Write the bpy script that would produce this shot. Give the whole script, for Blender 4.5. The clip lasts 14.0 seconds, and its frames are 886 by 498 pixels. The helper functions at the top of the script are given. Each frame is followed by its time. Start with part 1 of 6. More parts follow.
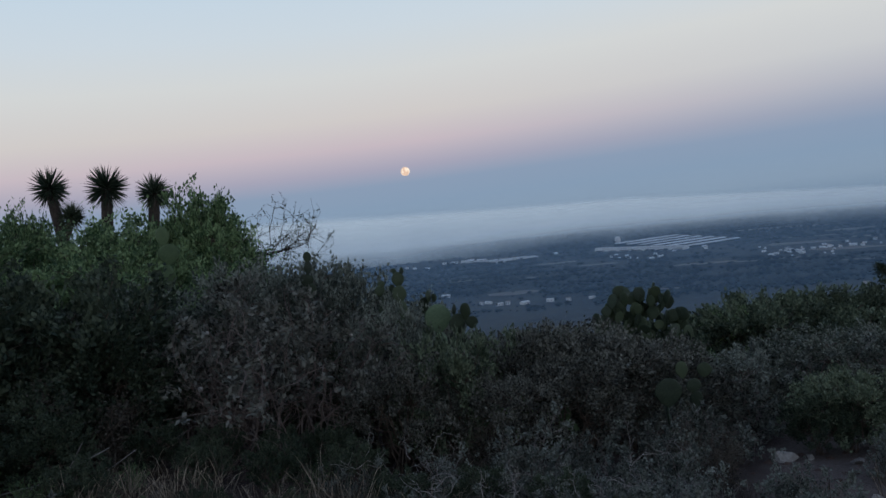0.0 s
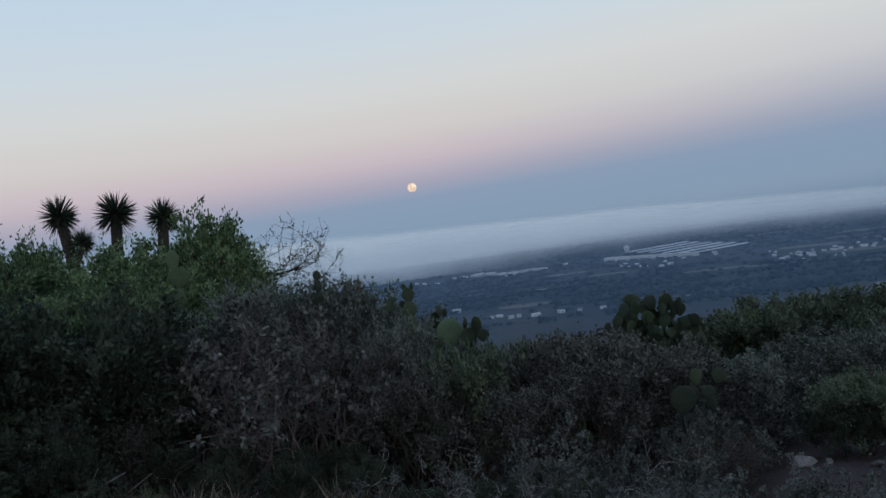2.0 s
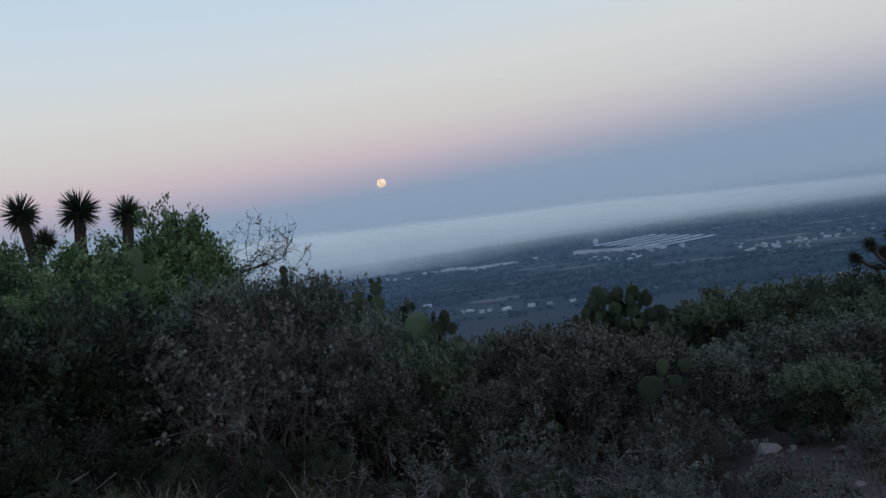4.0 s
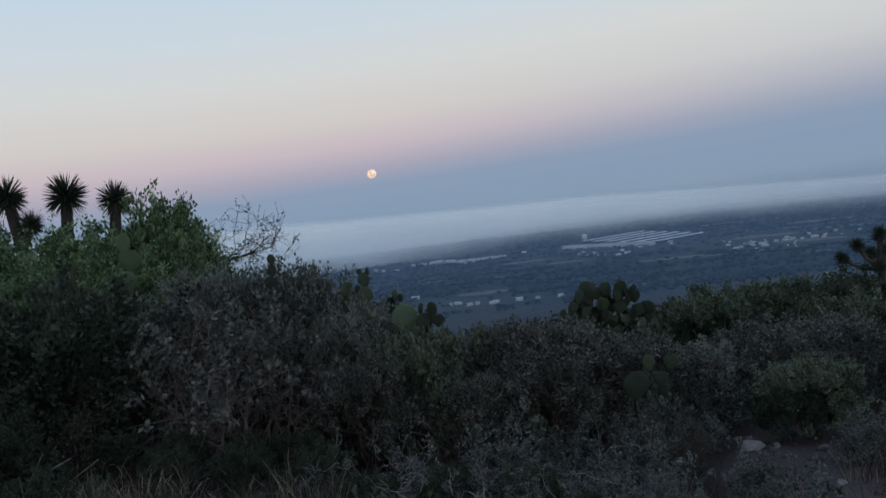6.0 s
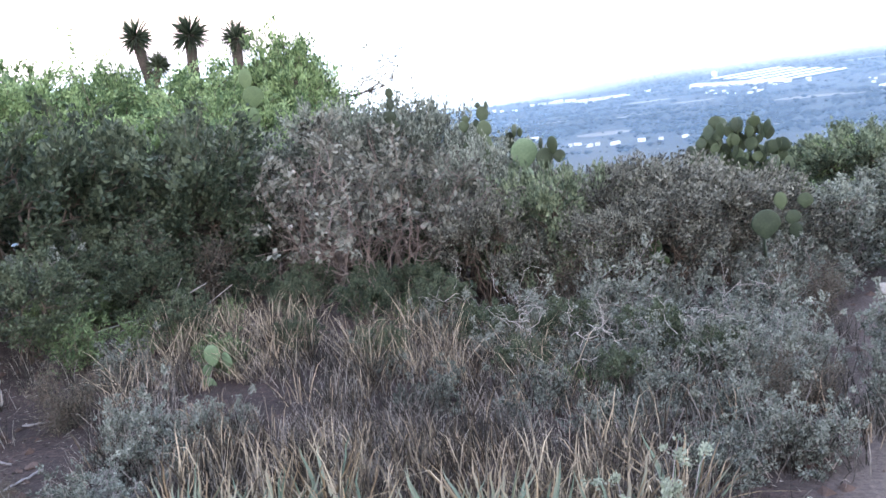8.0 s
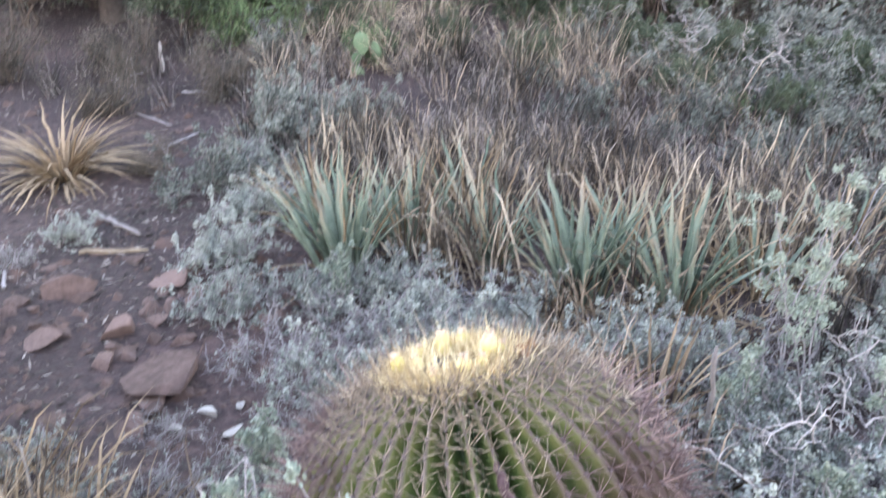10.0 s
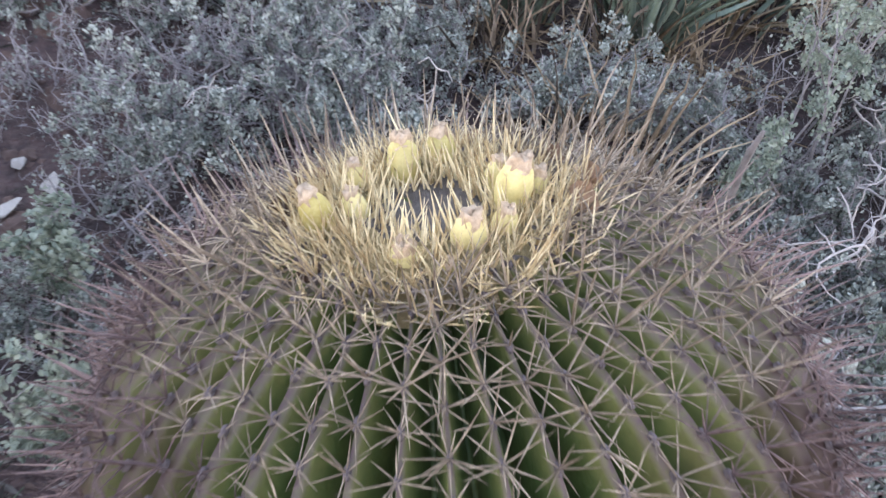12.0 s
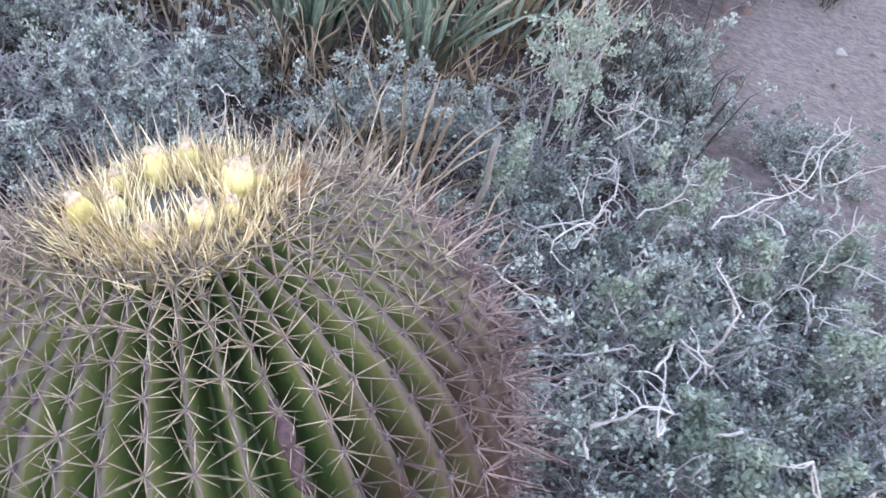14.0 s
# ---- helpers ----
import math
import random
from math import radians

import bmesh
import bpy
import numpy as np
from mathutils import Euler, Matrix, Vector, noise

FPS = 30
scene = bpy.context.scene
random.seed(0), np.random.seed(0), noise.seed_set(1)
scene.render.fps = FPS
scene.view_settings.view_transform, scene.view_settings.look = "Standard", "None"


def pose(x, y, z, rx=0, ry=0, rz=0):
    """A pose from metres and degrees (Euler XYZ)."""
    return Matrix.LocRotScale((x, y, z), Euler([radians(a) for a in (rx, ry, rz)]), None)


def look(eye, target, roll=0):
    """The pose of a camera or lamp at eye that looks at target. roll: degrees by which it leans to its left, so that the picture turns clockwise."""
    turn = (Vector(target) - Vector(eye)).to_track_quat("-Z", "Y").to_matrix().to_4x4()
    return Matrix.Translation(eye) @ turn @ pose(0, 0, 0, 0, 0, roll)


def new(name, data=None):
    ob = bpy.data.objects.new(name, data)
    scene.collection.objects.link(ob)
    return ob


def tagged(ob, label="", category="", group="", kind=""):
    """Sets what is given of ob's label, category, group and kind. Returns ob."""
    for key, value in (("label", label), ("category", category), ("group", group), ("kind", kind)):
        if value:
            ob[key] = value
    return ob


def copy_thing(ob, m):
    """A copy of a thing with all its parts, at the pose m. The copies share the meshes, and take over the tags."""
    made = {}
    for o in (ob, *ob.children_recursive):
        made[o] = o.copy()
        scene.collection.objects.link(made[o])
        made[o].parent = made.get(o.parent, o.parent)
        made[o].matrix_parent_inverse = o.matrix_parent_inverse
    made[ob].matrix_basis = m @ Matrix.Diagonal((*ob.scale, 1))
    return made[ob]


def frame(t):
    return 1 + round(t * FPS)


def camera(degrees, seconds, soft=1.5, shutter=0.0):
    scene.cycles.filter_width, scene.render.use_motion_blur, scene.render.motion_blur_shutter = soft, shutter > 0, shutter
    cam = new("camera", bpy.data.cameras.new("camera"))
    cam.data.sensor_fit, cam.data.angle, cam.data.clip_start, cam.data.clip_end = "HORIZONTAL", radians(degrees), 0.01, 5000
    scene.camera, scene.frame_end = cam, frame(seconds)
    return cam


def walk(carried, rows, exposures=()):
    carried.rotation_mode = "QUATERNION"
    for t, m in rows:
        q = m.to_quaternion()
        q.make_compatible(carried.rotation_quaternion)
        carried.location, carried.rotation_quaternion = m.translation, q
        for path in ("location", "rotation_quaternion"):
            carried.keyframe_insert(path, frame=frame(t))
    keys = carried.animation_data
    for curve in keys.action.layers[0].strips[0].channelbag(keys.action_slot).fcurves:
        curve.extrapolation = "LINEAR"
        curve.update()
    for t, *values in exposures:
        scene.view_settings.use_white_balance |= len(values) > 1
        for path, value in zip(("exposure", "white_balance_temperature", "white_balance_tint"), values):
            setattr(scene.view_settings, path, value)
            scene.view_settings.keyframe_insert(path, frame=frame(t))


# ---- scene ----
cam = camera(55.0, 14.0, soft=1.5, shutter=0.4)
PATH = [
    (0, (0.478, 0.066, 2.267), (0.47, 2.064, 2.184), -5.6),
    (0.5, (0.474, 0.055, 2.265), (0.468, 2.054, 2.181), -5.9),
    (1, (0.478, 0.059, 2.27), (0.467, 2.057, 2.185), -6.4),
    (1.5, (0.476, 0.05, 2.272), (0.456, 2.049, 2.199), -6.8),
    (2, (0.479, 0.06, 2.261), (0.454, 2.059, 2.215), -7.5),
    (2.5, (0.492, 0.069, 2.261), (0.477, 2.069, 2.225), -8.1),
    (3, (0.498, 0.079, 2.238), (0.503, 2.078, 2.173), -8.5),
    (5.5, (0.515, 0.07, 2.235), (0.594, 2.068, 2.168), -7.2),
    (6, (0.512, 0.101, 2.231), (0.578, 2.098, 2.143), -6.9),
    (6.5, (0.509, 0.134, 2.21), (0.515, 2.127, 2.048), -7.0),
    (7, (0.505, 0.183, 2.174), (0.404, 2.162, 1.897), -7.2),
    (7.2, (0.5, 0.196, 2.167), (0.351, 2.164, 1.843), -7.3),
    (9.3, (0.462, 0.293, 2.057), (0.036, 2.116, 1.351), -6.7),
    (9.5, (0.453, 0.315, 2.027), (-0.028, 2.084, 1.227), -6.5),
    (9.7, (0.445, 0.326, 1.99), (-0.084, 2.052, 1.13), -6.5),
    (10, (0.426, 0.326, 1.96), (-0.163, 1.97, 0.985), -5.6),
    (10.5, (0.34, 0.344, 1.871), (-0.27, 1.864, 0.723), -5.8),
    (11, (0.236, 0.392, 1.827), (-0.306, 1.823, 0.538), -5.4),
    (11.5, (0.157, 0.762, 1.681), (-0.165, 2.097, 0.227), -0.5),
    (12, (0.068, 1.007, 1.563), (-0.066, 2.293, 0.037), 6.6),
    (12.5, (0.049, 1.078, 1.513), (-0.003, 2.317, -0.056), 9.3),
    (13, (0.106, 1.061, 1.538), (0.167, 2.262, -0.06), 12.3),
    (13.5, (0.164, 0.961, 1.626), (0.362, 2.25, 0.109), 14.6),
    (14, (0.205, 0.831, 1.726), (0.405, 2.186, 0.268), 12.9),
]
EXPOSURES = [(0.0, 0.0, 6080, 7), (6.0, 0.0, 6130, 7), (6.5, 0.25, 6400, 8), (7.0, 0.66, 6600, 8), (7.2, 1.35, 6650, 10), (9.3, 3.76, 7150, 16), (9.7, 3.70, 7100, 16),
             (10.5, 3.74, 6850, 16), (11.2, 3.87, 6800, 15), (11.6, 3.64, 6900, 16), (12.0, 3.08, 7000, 17), (13.0, 3.12, 6950, 17), (14.0, 3.5, 6700, 15)]
walk(cam, [(t, look(eye, target, roll)) for t, eye, target, roll in PATH], EXPOSURES)

# ---- sky and light ----
def link(nt, a, b):
    nt.links.new(a, b)


def math_node(nt, op, a, b=None, c=None, clamp=False):
    n = nt.nodes.new("ShaderNodeMath")
    n.operation, n.use_clamp = op, clamp
    for i, v in enumerate((a, b, c)):
        if v is None:
            continue
        if isinstance(v, (int, float)):
            n.inputs[i].default_value = v
        else:
            link(nt, v, n.inputs[i])
    return n.outputs[0]


def ramp_node(nt, fac, stops, ease="LINEAR"):
    n = nt.nodes.new("ShaderNodeValToRGB")
    n.color_ramp.interpolation = ease
    els = n.color_ramp.elements
    while len(els) < len(stops):
        els.new(0.5)
    for el, (p, c) in zip(els, stops):
        el.position = p
        el.color = (*c, 1) if len(c) == 3 else c
    link(nt, fac, n.inputs[0])
    return n.outputs[0]


def mix_col(nt, fac, a, b, mode="MIX"):
    n = nt.nodes.new("ShaderNodeMix")
    n.data_type, n.blend_type = "RGBA", mode
    for sock, v in ((n.inputs[0], fac), (n.inputs[6], a), (n.inputs[7], b)):
        if isinstance(v, (int, float)):
            sock.default_value = v
        elif isinstance(v, tuple):
            sock.default_value = (*v, 1)
        else:
            link(nt, v, sock)
    return n.outputs[2]


# Dusk sky: earth's shadow low down, the pink belt above it, pale blue over that,
# and the afterglow on the other side of the sky.
world = bpy.data.worlds.new("dusk")
scene.world = world
world.use_nodes = True
wt = world.node_tree
wt.nodes.clear()
w_out, w_bg = wt.nodes.new("ShaderNodeOutputWorld"), wt.nodes.new("ShaderNodeBackground")
w_co, w_sep = wt.nodes.new("ShaderNodeTexCoord"), wt.nodes.new("ShaderNodeSeparateXYZ")
link(wt, w_co.outputs["Generated"], w_sep.inputs[0])
sx, sy, sz = w_sep.outputs
arch = math_node(wt, "MULTIPLY", math_node(wt, "MAXIMUM", math_node(wt, "ADD", sx, 0.06), 0.0), 0.008)
height = math_node(wt, "SUBTRACT", sz, math_node(wt, "ADD", arch, math_node(wt, "MULTIPLY", sx, 0.022)))
level = math_node(wt, "MULTIPLY", math_node(wt, "ADD", height, 0.05), 1 / 0.55, clamp=True)
LOW_SKY = [(0.0, (0.22, 0.29, 0.37)), (0.07, (0.26, 0.33, 0.42)), (0.12, (0.25, 0.325, 0.43)), (0.165, (0.27, 0.33, 0.435))]
HIGH_SKY = [(0.40, (0.68, 0.66, 0.63)), (0.49, (0.63, 0.67, 0.70)), (0.64, (0.55, 0.65, 0.74)), (0.80, (0.34, 0.43, 0.55)), (1.0, (0.14, 0.19, 0.29))]
rosy = ramp_node(wt, level, LOW_SKY + [(0.20, (0.40, 0.37, 0.45)), (0.25, (0.59, 0.48, 0.505)), (0.31, (0.66, 0.59, 0.55))] + HIGH_SKY)
dull = ramp_node(wt, level, LOW_SKY + [(0.20, (0.35, 0.37, 0.45)), (0.25, (0.49, 0.475, 0.51)), (0.31, (0.61, 0.59, 0.58))] + HIGH_SKY)
# the pink belt fades away from the point opposite the sunset
belt = mix_col(wt, math_node(wt, "MULTIPLY", math_node(wt, "ADD", sx, 0.02), 2.3, clamp=True), rosy, dull)
glow_side = math_node(wt, "MULTIPLY", sy, -1.0, clamp=True)
glow_low = math_node(wt, "SUBTRACT", 1.0, math_node(wt, "MULTIPLY", sz, 1.6, clamp=True), clamp=True)
glow = math_node(wt, "MULTIPLY", glow_side, glow_low, clamp=True)
link(wt, mix_col(wt, glow, belt, (0.46, 0.43, 0.44)), w_bg.inputs[0])
w_bg.inputs[1].default_value = 1.0
link(wt, w_bg.outputs[0], w_out.inputs[0])

glow_lamp = bpy.data.lights.new("afterglow_sun", "SUN")
glow_lamp.energy, glow_lamp.angle, glow_lamp.color = 0.12, radians(50), (1.0, 0.9, 0.85)
new("afterglow_sun", glow_lamp).matrix_world = look((0, -20, 14), (0, 0, 0))

# ---- materials ----
def material(name, stops, scale=20.0, rough=0.8, bump=0.0, bump_scale=None, spec=0.3, per="", detail=6.0, trans=0.0, stretch=None, vary=0.25):
    """Noise-coloured surface; per: 'island' or 'object' varies single pieces."""
    m = bpy.data.materials.new(name)
    m.use_nodes = True
    nt = m.node_tree
    bsdf = nt.nodes["Principled BSDF"]
    co = nt.nodes.new("ShaderNodeTexCoord")
    place = co.outputs["Object"]
    if stretch:
        mp = nt.nodes.new("ShaderNodeMapping")
        mp.inputs["Scale"].default_value = stretch
        link(nt, place, mp.inputs[0])
        place = mp.outputs[0]
    big, fine = nt.nodes.new("ShaderNodeTexNoise"), nt.nodes.new("ShaderNodeTexNoise")
    for n, s in ((big, scale), (fine, scale * 9)):
        n.inputs["Scale"].default_value, n.inputs["Detail"].default_value = s, detail
        link(nt, place, n.inputs["Vector"])
    wide = 1.15 if per == "island" else 0.65
    f = math_node(nt, "ADD", math_node(nt, "MULTIPLY", math_node(nt, "SUBTRACT", big.outputs[0], 0.5), wide), math_node(nt, "MULTIPLY", fine.outputs[0], 0.35))
    f = math_node(nt, "ADD", f, 0.325)
    if per:
        r = nt.nodes.new("ShaderNodeNewGeometry").outputs["Random Per Island"] if per == "island" else nt.nodes.new("ShaderNodeObjectInfo").outputs["Random"]
        f = math_node(nt, "ADD", f, math_node(nt, "MULTIPLY", math_node(nt, "SUBTRACT", r, 0.5), vary * 2))
        if per == "island":
            whole = nt.nodes.new("ShaderNodeObjectInfo").outputs["Random"]
            f = math_node(nt, "ADD", f, math_node(nt, "MULTIPLY", math_node(nt, "SUBTRACT", whole, 0.5), 0.22))
    f = math_node(nt, "MULTIPLY", math_node(nt, "SUBTRACT", f, 0.25), 2.0, clamp=True)
    link(nt, ramp_node(nt, f, stops), bsdf.inputs["Base Color"])
    bsdf.inputs["Roughness"].default_value = rough
    bsdf.inputs["Specular IOR Level"].default_value = spec
    if bump:
        b = nt.nodes.new("ShaderNodeBump")
        b.inputs["Strength"].default_value, b.inputs["Distance"].default_value = bump, 0.02
        n = fine
        if bump_scale:
            n = nt.nodes.new("ShaderNodeTexNoise")
            n.inputs["Scale"].default_value, n.inputs["Detail"].default_value = bump_scale, 5.0
            link(nt, place, n.inputs["Vector"])
        link(nt, n.outputs[0], b.inputs["Height"])
        link(nt, b.outputs[0], bsdf.inputs["Normal"])
    if trans:
        tr, mx = nt.nodes.new("ShaderNodeBsdfTranslucent"), nt.nodes.new("ShaderNodeMixShader")
        link(nt, bsdf.inputs["Base Color"].links[0].from_socket, tr.inputs[0])
        mx.inputs[0].default_value = trans
        out = nt.nodes["Material Output"]
        link(nt, bsdf.outputs[0], mx.inputs[1]), link(nt, tr.outputs[0], mx.inputs[2]), link(nt, mx.outputs[0], out.inputs[0])
    return m


def shades(dark, light, mid=None):
    mid = mid or tuple((a + b) / 2 for a, b in zip(dark, light))
    return [(0.0, dark), (0.5, mid), (1.0, light)]


LEAF_GREEN = material("leaf_green", shades((0.065, 0.12, 0.055), (0.30, 0.41, 0.20)), 2.2, 0.55, per="island", vary=0.27, trans=0.2)
LEAF_OLIVE = material("leaf_olive", shades((0.055, 0.080, 0.053), (0.22, 0.268, 0.175)), 2.2, 0.6, per="island", vary=0.27, trans=0.15)
LEAF_MAUVE = material("leaf_mauve", shades((0.036, 0.038, 0.033), (0.24, 0.245, 0.213)), 2.2, 0.85, per="island", vary=0.27, trans=0.15)
LEAF_DARK = material("leaf_dark", shades((0.024, 0.040, 0.026), (0.105, 0.132, 0.085)), 2.2, 0.6, per="island", vary=0.27, trans=0.15)
# haze blue is mixed into the base colour of the far trees
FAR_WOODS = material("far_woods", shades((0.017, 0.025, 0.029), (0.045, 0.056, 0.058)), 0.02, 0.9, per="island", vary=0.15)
LEAF_GREY = material("leaf_grey", shades((0.052, 0.062, 0.055), (0.25, 0.275, 0.245)), 2.2, 0.85, per="island", vary=0.27, trans=0.15)
LEAF_SAGE = material("leaf_sage", shades((0.068, 0.082, 0.068), (0.31, 0.34, 0.29)), 2.2, 0.85, per="island", vary=0.27, trans=0.15)
LEAF_BROWN = material("leaf_brown", shades((0.051, 0.047, 0.038), (0.136, 0.119, 0.098)), 2.2, 0.85, per="island", vary=0.27, trans=0.15)
LEAF_SILVER = material("leaf_silver", shades((0.10, 0.12, 0.106), (0.42, 0.455, 0.41)), 12, 0.9, per="island", trans=0.2)
LEAF_PALE = material("leaf_pale", shades((0.14, 0.178, 0.142), (0.34, 0.385, 0.315)), 12, 0.9, per="island", trans=0.25)
BARK_BROWN = material("bark_brown", shades((0.05, 0.038, 0.03), (0.19, 0.15, 0.125)), 14, 0.9, 0.4)
BARK_DARK = material("bark_dark", shades((0.03, 0.024, 0.02), (0.11, 0.09, 0.078)), 14, 0.9, 0.6)
BARK_ROSY = material("bark_rosy", shades((0.085, 0.064, 0.058), (0.28, 0.225, 0.205)), 14, 0.9, 0.4)
BARK_GREY = material("bark_grey", shades((0.10, 0.09, 0.085), (0.30, 0.27, 0.26)), 20, 0.9, 0.3)
TWIG_PALE = material("twig_pale", shades((0.255, 0.23, 0.221), (0.527, 0.493, 0.476)), 25, 0.85, 0.3)
TWIG_DULL = material("twig_dull", shades((0.12, 0.11, 0.113), (0.38, 0.355, 0.36)), 25, 0.9, 0.3)
GRASS_DRY = material("grass_dry", shades((0.030, 0.024, 0.019), (0.46, 0.365, 0.275), (0.110, 0.086, 0.068)), 4, 0.85, per="island", trans=0.2, vary=0.3)
GRASS_GREY = material("grass_grey", shades((0.026, 0.025, 0.022), (0.33, 0.30, 0.275), (0.076, 0.070, 0.064)), 4, 0.9, per="island", trans=0.2, vary=0.3)
AGAVE_GREEN = material("agave_green", shades((0.105, 0.150, 0.114), (0.28, 0.348, 0.27)), 10, 0.55, 0.1, per="object", trans=0.1)
def dry_tips(m, start, end, colour):
    """Leaves that dry out towards their tips: tan above a ragged height along the leaf."""
    nt = m.node_tree
    bsdf = nt.nodes["Principled BSDF"]
    co, sep, n = nt.nodes.new("ShaderNodeTexCoord"), nt.nodes.new("ShaderNodeSeparateXYZ"), nt.nodes.new("ShaderNodeObjectInfo")
    link(nt, co.outputs["Object"], sep.inputs[0])
    z = math_node(nt, "ADD", sep.outputs[2], math_node(nt, "MULTIPLY", math_node(nt, "SUBTRACT", n.outputs["Random"], 0.5), 0.34))
    f = math_node(nt, "MULTIPLY", math_node(nt, "SUBTRACT", z, start), 1 / (end - start), clamp=True)
    old = bsdf.inputs["Base Color"].links[0].from_socket
    mixed = mix_col(nt, f, old, colour)
    for lk in [k for k in nt.links if k.from_socket == old and k.to_node != mixed.node]:
        link(nt, mixed, lk.to_socket)


dry_tips(AGAVE_GREEN, 0.40, 0.62, (0.34, 0.275, 0.205))
WISP = material("wisp", shades((0.05, 0.044, 0.042), (0.40, 0.35, 0.325), (0.165, 0.145, 0.135)), 4, 0.9, per="island", trans=0.25, vary=0.3)
STALK = material("stalk", shades((0.06, 0.05, 0.04), (0.52, 0.44, 0.34), (0.20, 0.168, 0.132)), 4, 0.85, per="island", trans=0.2, vary=0.3)
STRAW = material("straw", shades((0.06, 0.042, 0.028), (0.33, 0.25, 0.165)), 4, 0.85, per="island", trans=0.2, vary=0.3)
AGAVE_DEEP = material("agave_deep", shades((0.035, 0.065, 0.038), (0.12, 0.175, 0.10)), 10, 0.5, 0.1, per="object", trans=0.1)
LEAF_BROOM = material("leaf_broom", shades((0.045, 0.08, 0.038), (0.18, 0.25, 0.12)), 2.2, 0.6, per="island", vary=0.25, trans=0.15)
AGAVE_DRY = material("agave_dry", shades((0.16, 0.112, 0.068), (0.416, 0.32, 0.216)), 10, 0.8, 0.2, per="object", trans=0.15)
PAD_DARK = material("pad_dark", shades((0.018, 0.028, 0.018), (0.05, 0.07, 0.04)), 12, 0.6, 0.15, per="object")
PAD_DULL = material("pad_dull", shades((0.029, 0.044, 0.029), (0.078, 0.106, 0.060)), 12, 0.6, 0.15, per="object")
PAD_PALE = material("pad_pale", shades((0.11, 0.17, 0.10), (0.20, 0.28, 0.17)), 12, 0.6, 0.15, per="object")
PAD_GREEN = material("pad_green", shades((0.05, 0.085, 0.04), (0.12, 0.175, 0.085)), 12, 0.6, 0.15, per="object")
ROCK_RED = material("rock_red", shades((0.07, 0.047, 0.041), (0.211, 0.144, 0.125)), 9, 0.9, 0.6, per="object")
ROCK_GREY = material("rock_grey", shades((0.18, 0.165, 0.158), (0.51, 0.48, 0.45)), 9, 0.9, 0.6, per="object")
FRUIT_YELLOW = material("fruit_yellow", shades((0.42, 0.35, 0.12), (0.72, 0.63, 0.31)), 60, 0.5, 0.1, per="object")
FRUIT_TUFT = material("fruit_tuft", shades((0.30, 0.20, 0.125), (0.72, 0.57, 0.41)), 200, 0.9, 0.3)
WOOL = material("wool", shades((0.088, 0.076, 0.068), (0.216, 0.192, 0.176)), 120, 0.95, 0.6)
SPINE_OLD = material("spine_old", shades((0.15, 0.116, 0.086), (0.45, 0.37, 0.28)), 90, 0.55, per="island", vary=0.35)
SPINE_WEATHERED = material("spine_weathered", shades((0.08, 0.052, 0.050), (0.25, 0.18, 0.168)), 90, 0.7, per="island", vary=0.35)
FELT = material("felt", shades((0.20, 0.15, 0.075), (0.60, 0.49, 0.27)), 110, 0.95, 0.8)
FLOWER_BROWN = material("flower_brown", shades((0.05, 0.028, 0.02), (0.30, 0.19, 0.12)), 150, 0.9, 0.4, per="object")
SCAR = material("scar", shades((0.035, 0.018, 0.022), (0.15, 0.095, 0.10)), 120, 0.9, 0.6)
SPINE_YOUNG = material("spine_young", shades((0.40, 0.30, 0.165), (0.81, 0.71, 0.47)), 90, 0.5, per="island", vary=0.3)
AREOLE = material("areole", shades((0.06, 0.047, 0.048), (0.22, 0.185, 0.19)), 300, 0.95, 0.4)
DEAD_WOOD = material("dead_wood", shades((0.12, 0.092, 0.064), (0.336, 0.276, 0.2)), 20, 0.85, 0.5, stretch=(1, 1, 0.2))
PALE_STONE = material("pale_stone", shades((0.24, 0.224, 0.208), (0.464, 0.448, 0.416)), 20, 0.9, 0.4)
WALL_WHITE = material("wall_white", shades((0.74, 0.74, 0.73), (0.92, 0.91, 0.90)), 0.3, 0.85, per="object")
ROOF_LIGHT = material("roof_light", shades((0.76, 0.76, 0.76), (0.93, 0.93, 0.93)), 0.2, 0.6, per="object")
ROOF_TAN = material("roof_tan", shades((0.30, 0.25, 0.22), (0.5, 0.44, 0.4)), 0.2, 0.8, per="object")
WINDOW_DARK = material("window_dark", shades((0.03, 0.035, 0.04), (0.06, 0.065, 0.07)), 1, 0.2, spec=0.5)
FIELD_TAN = material("field_tan", shades((0.14, 0.12, 0.10), (0.27, 0.235, 0.195)), 0.02, 0.95)


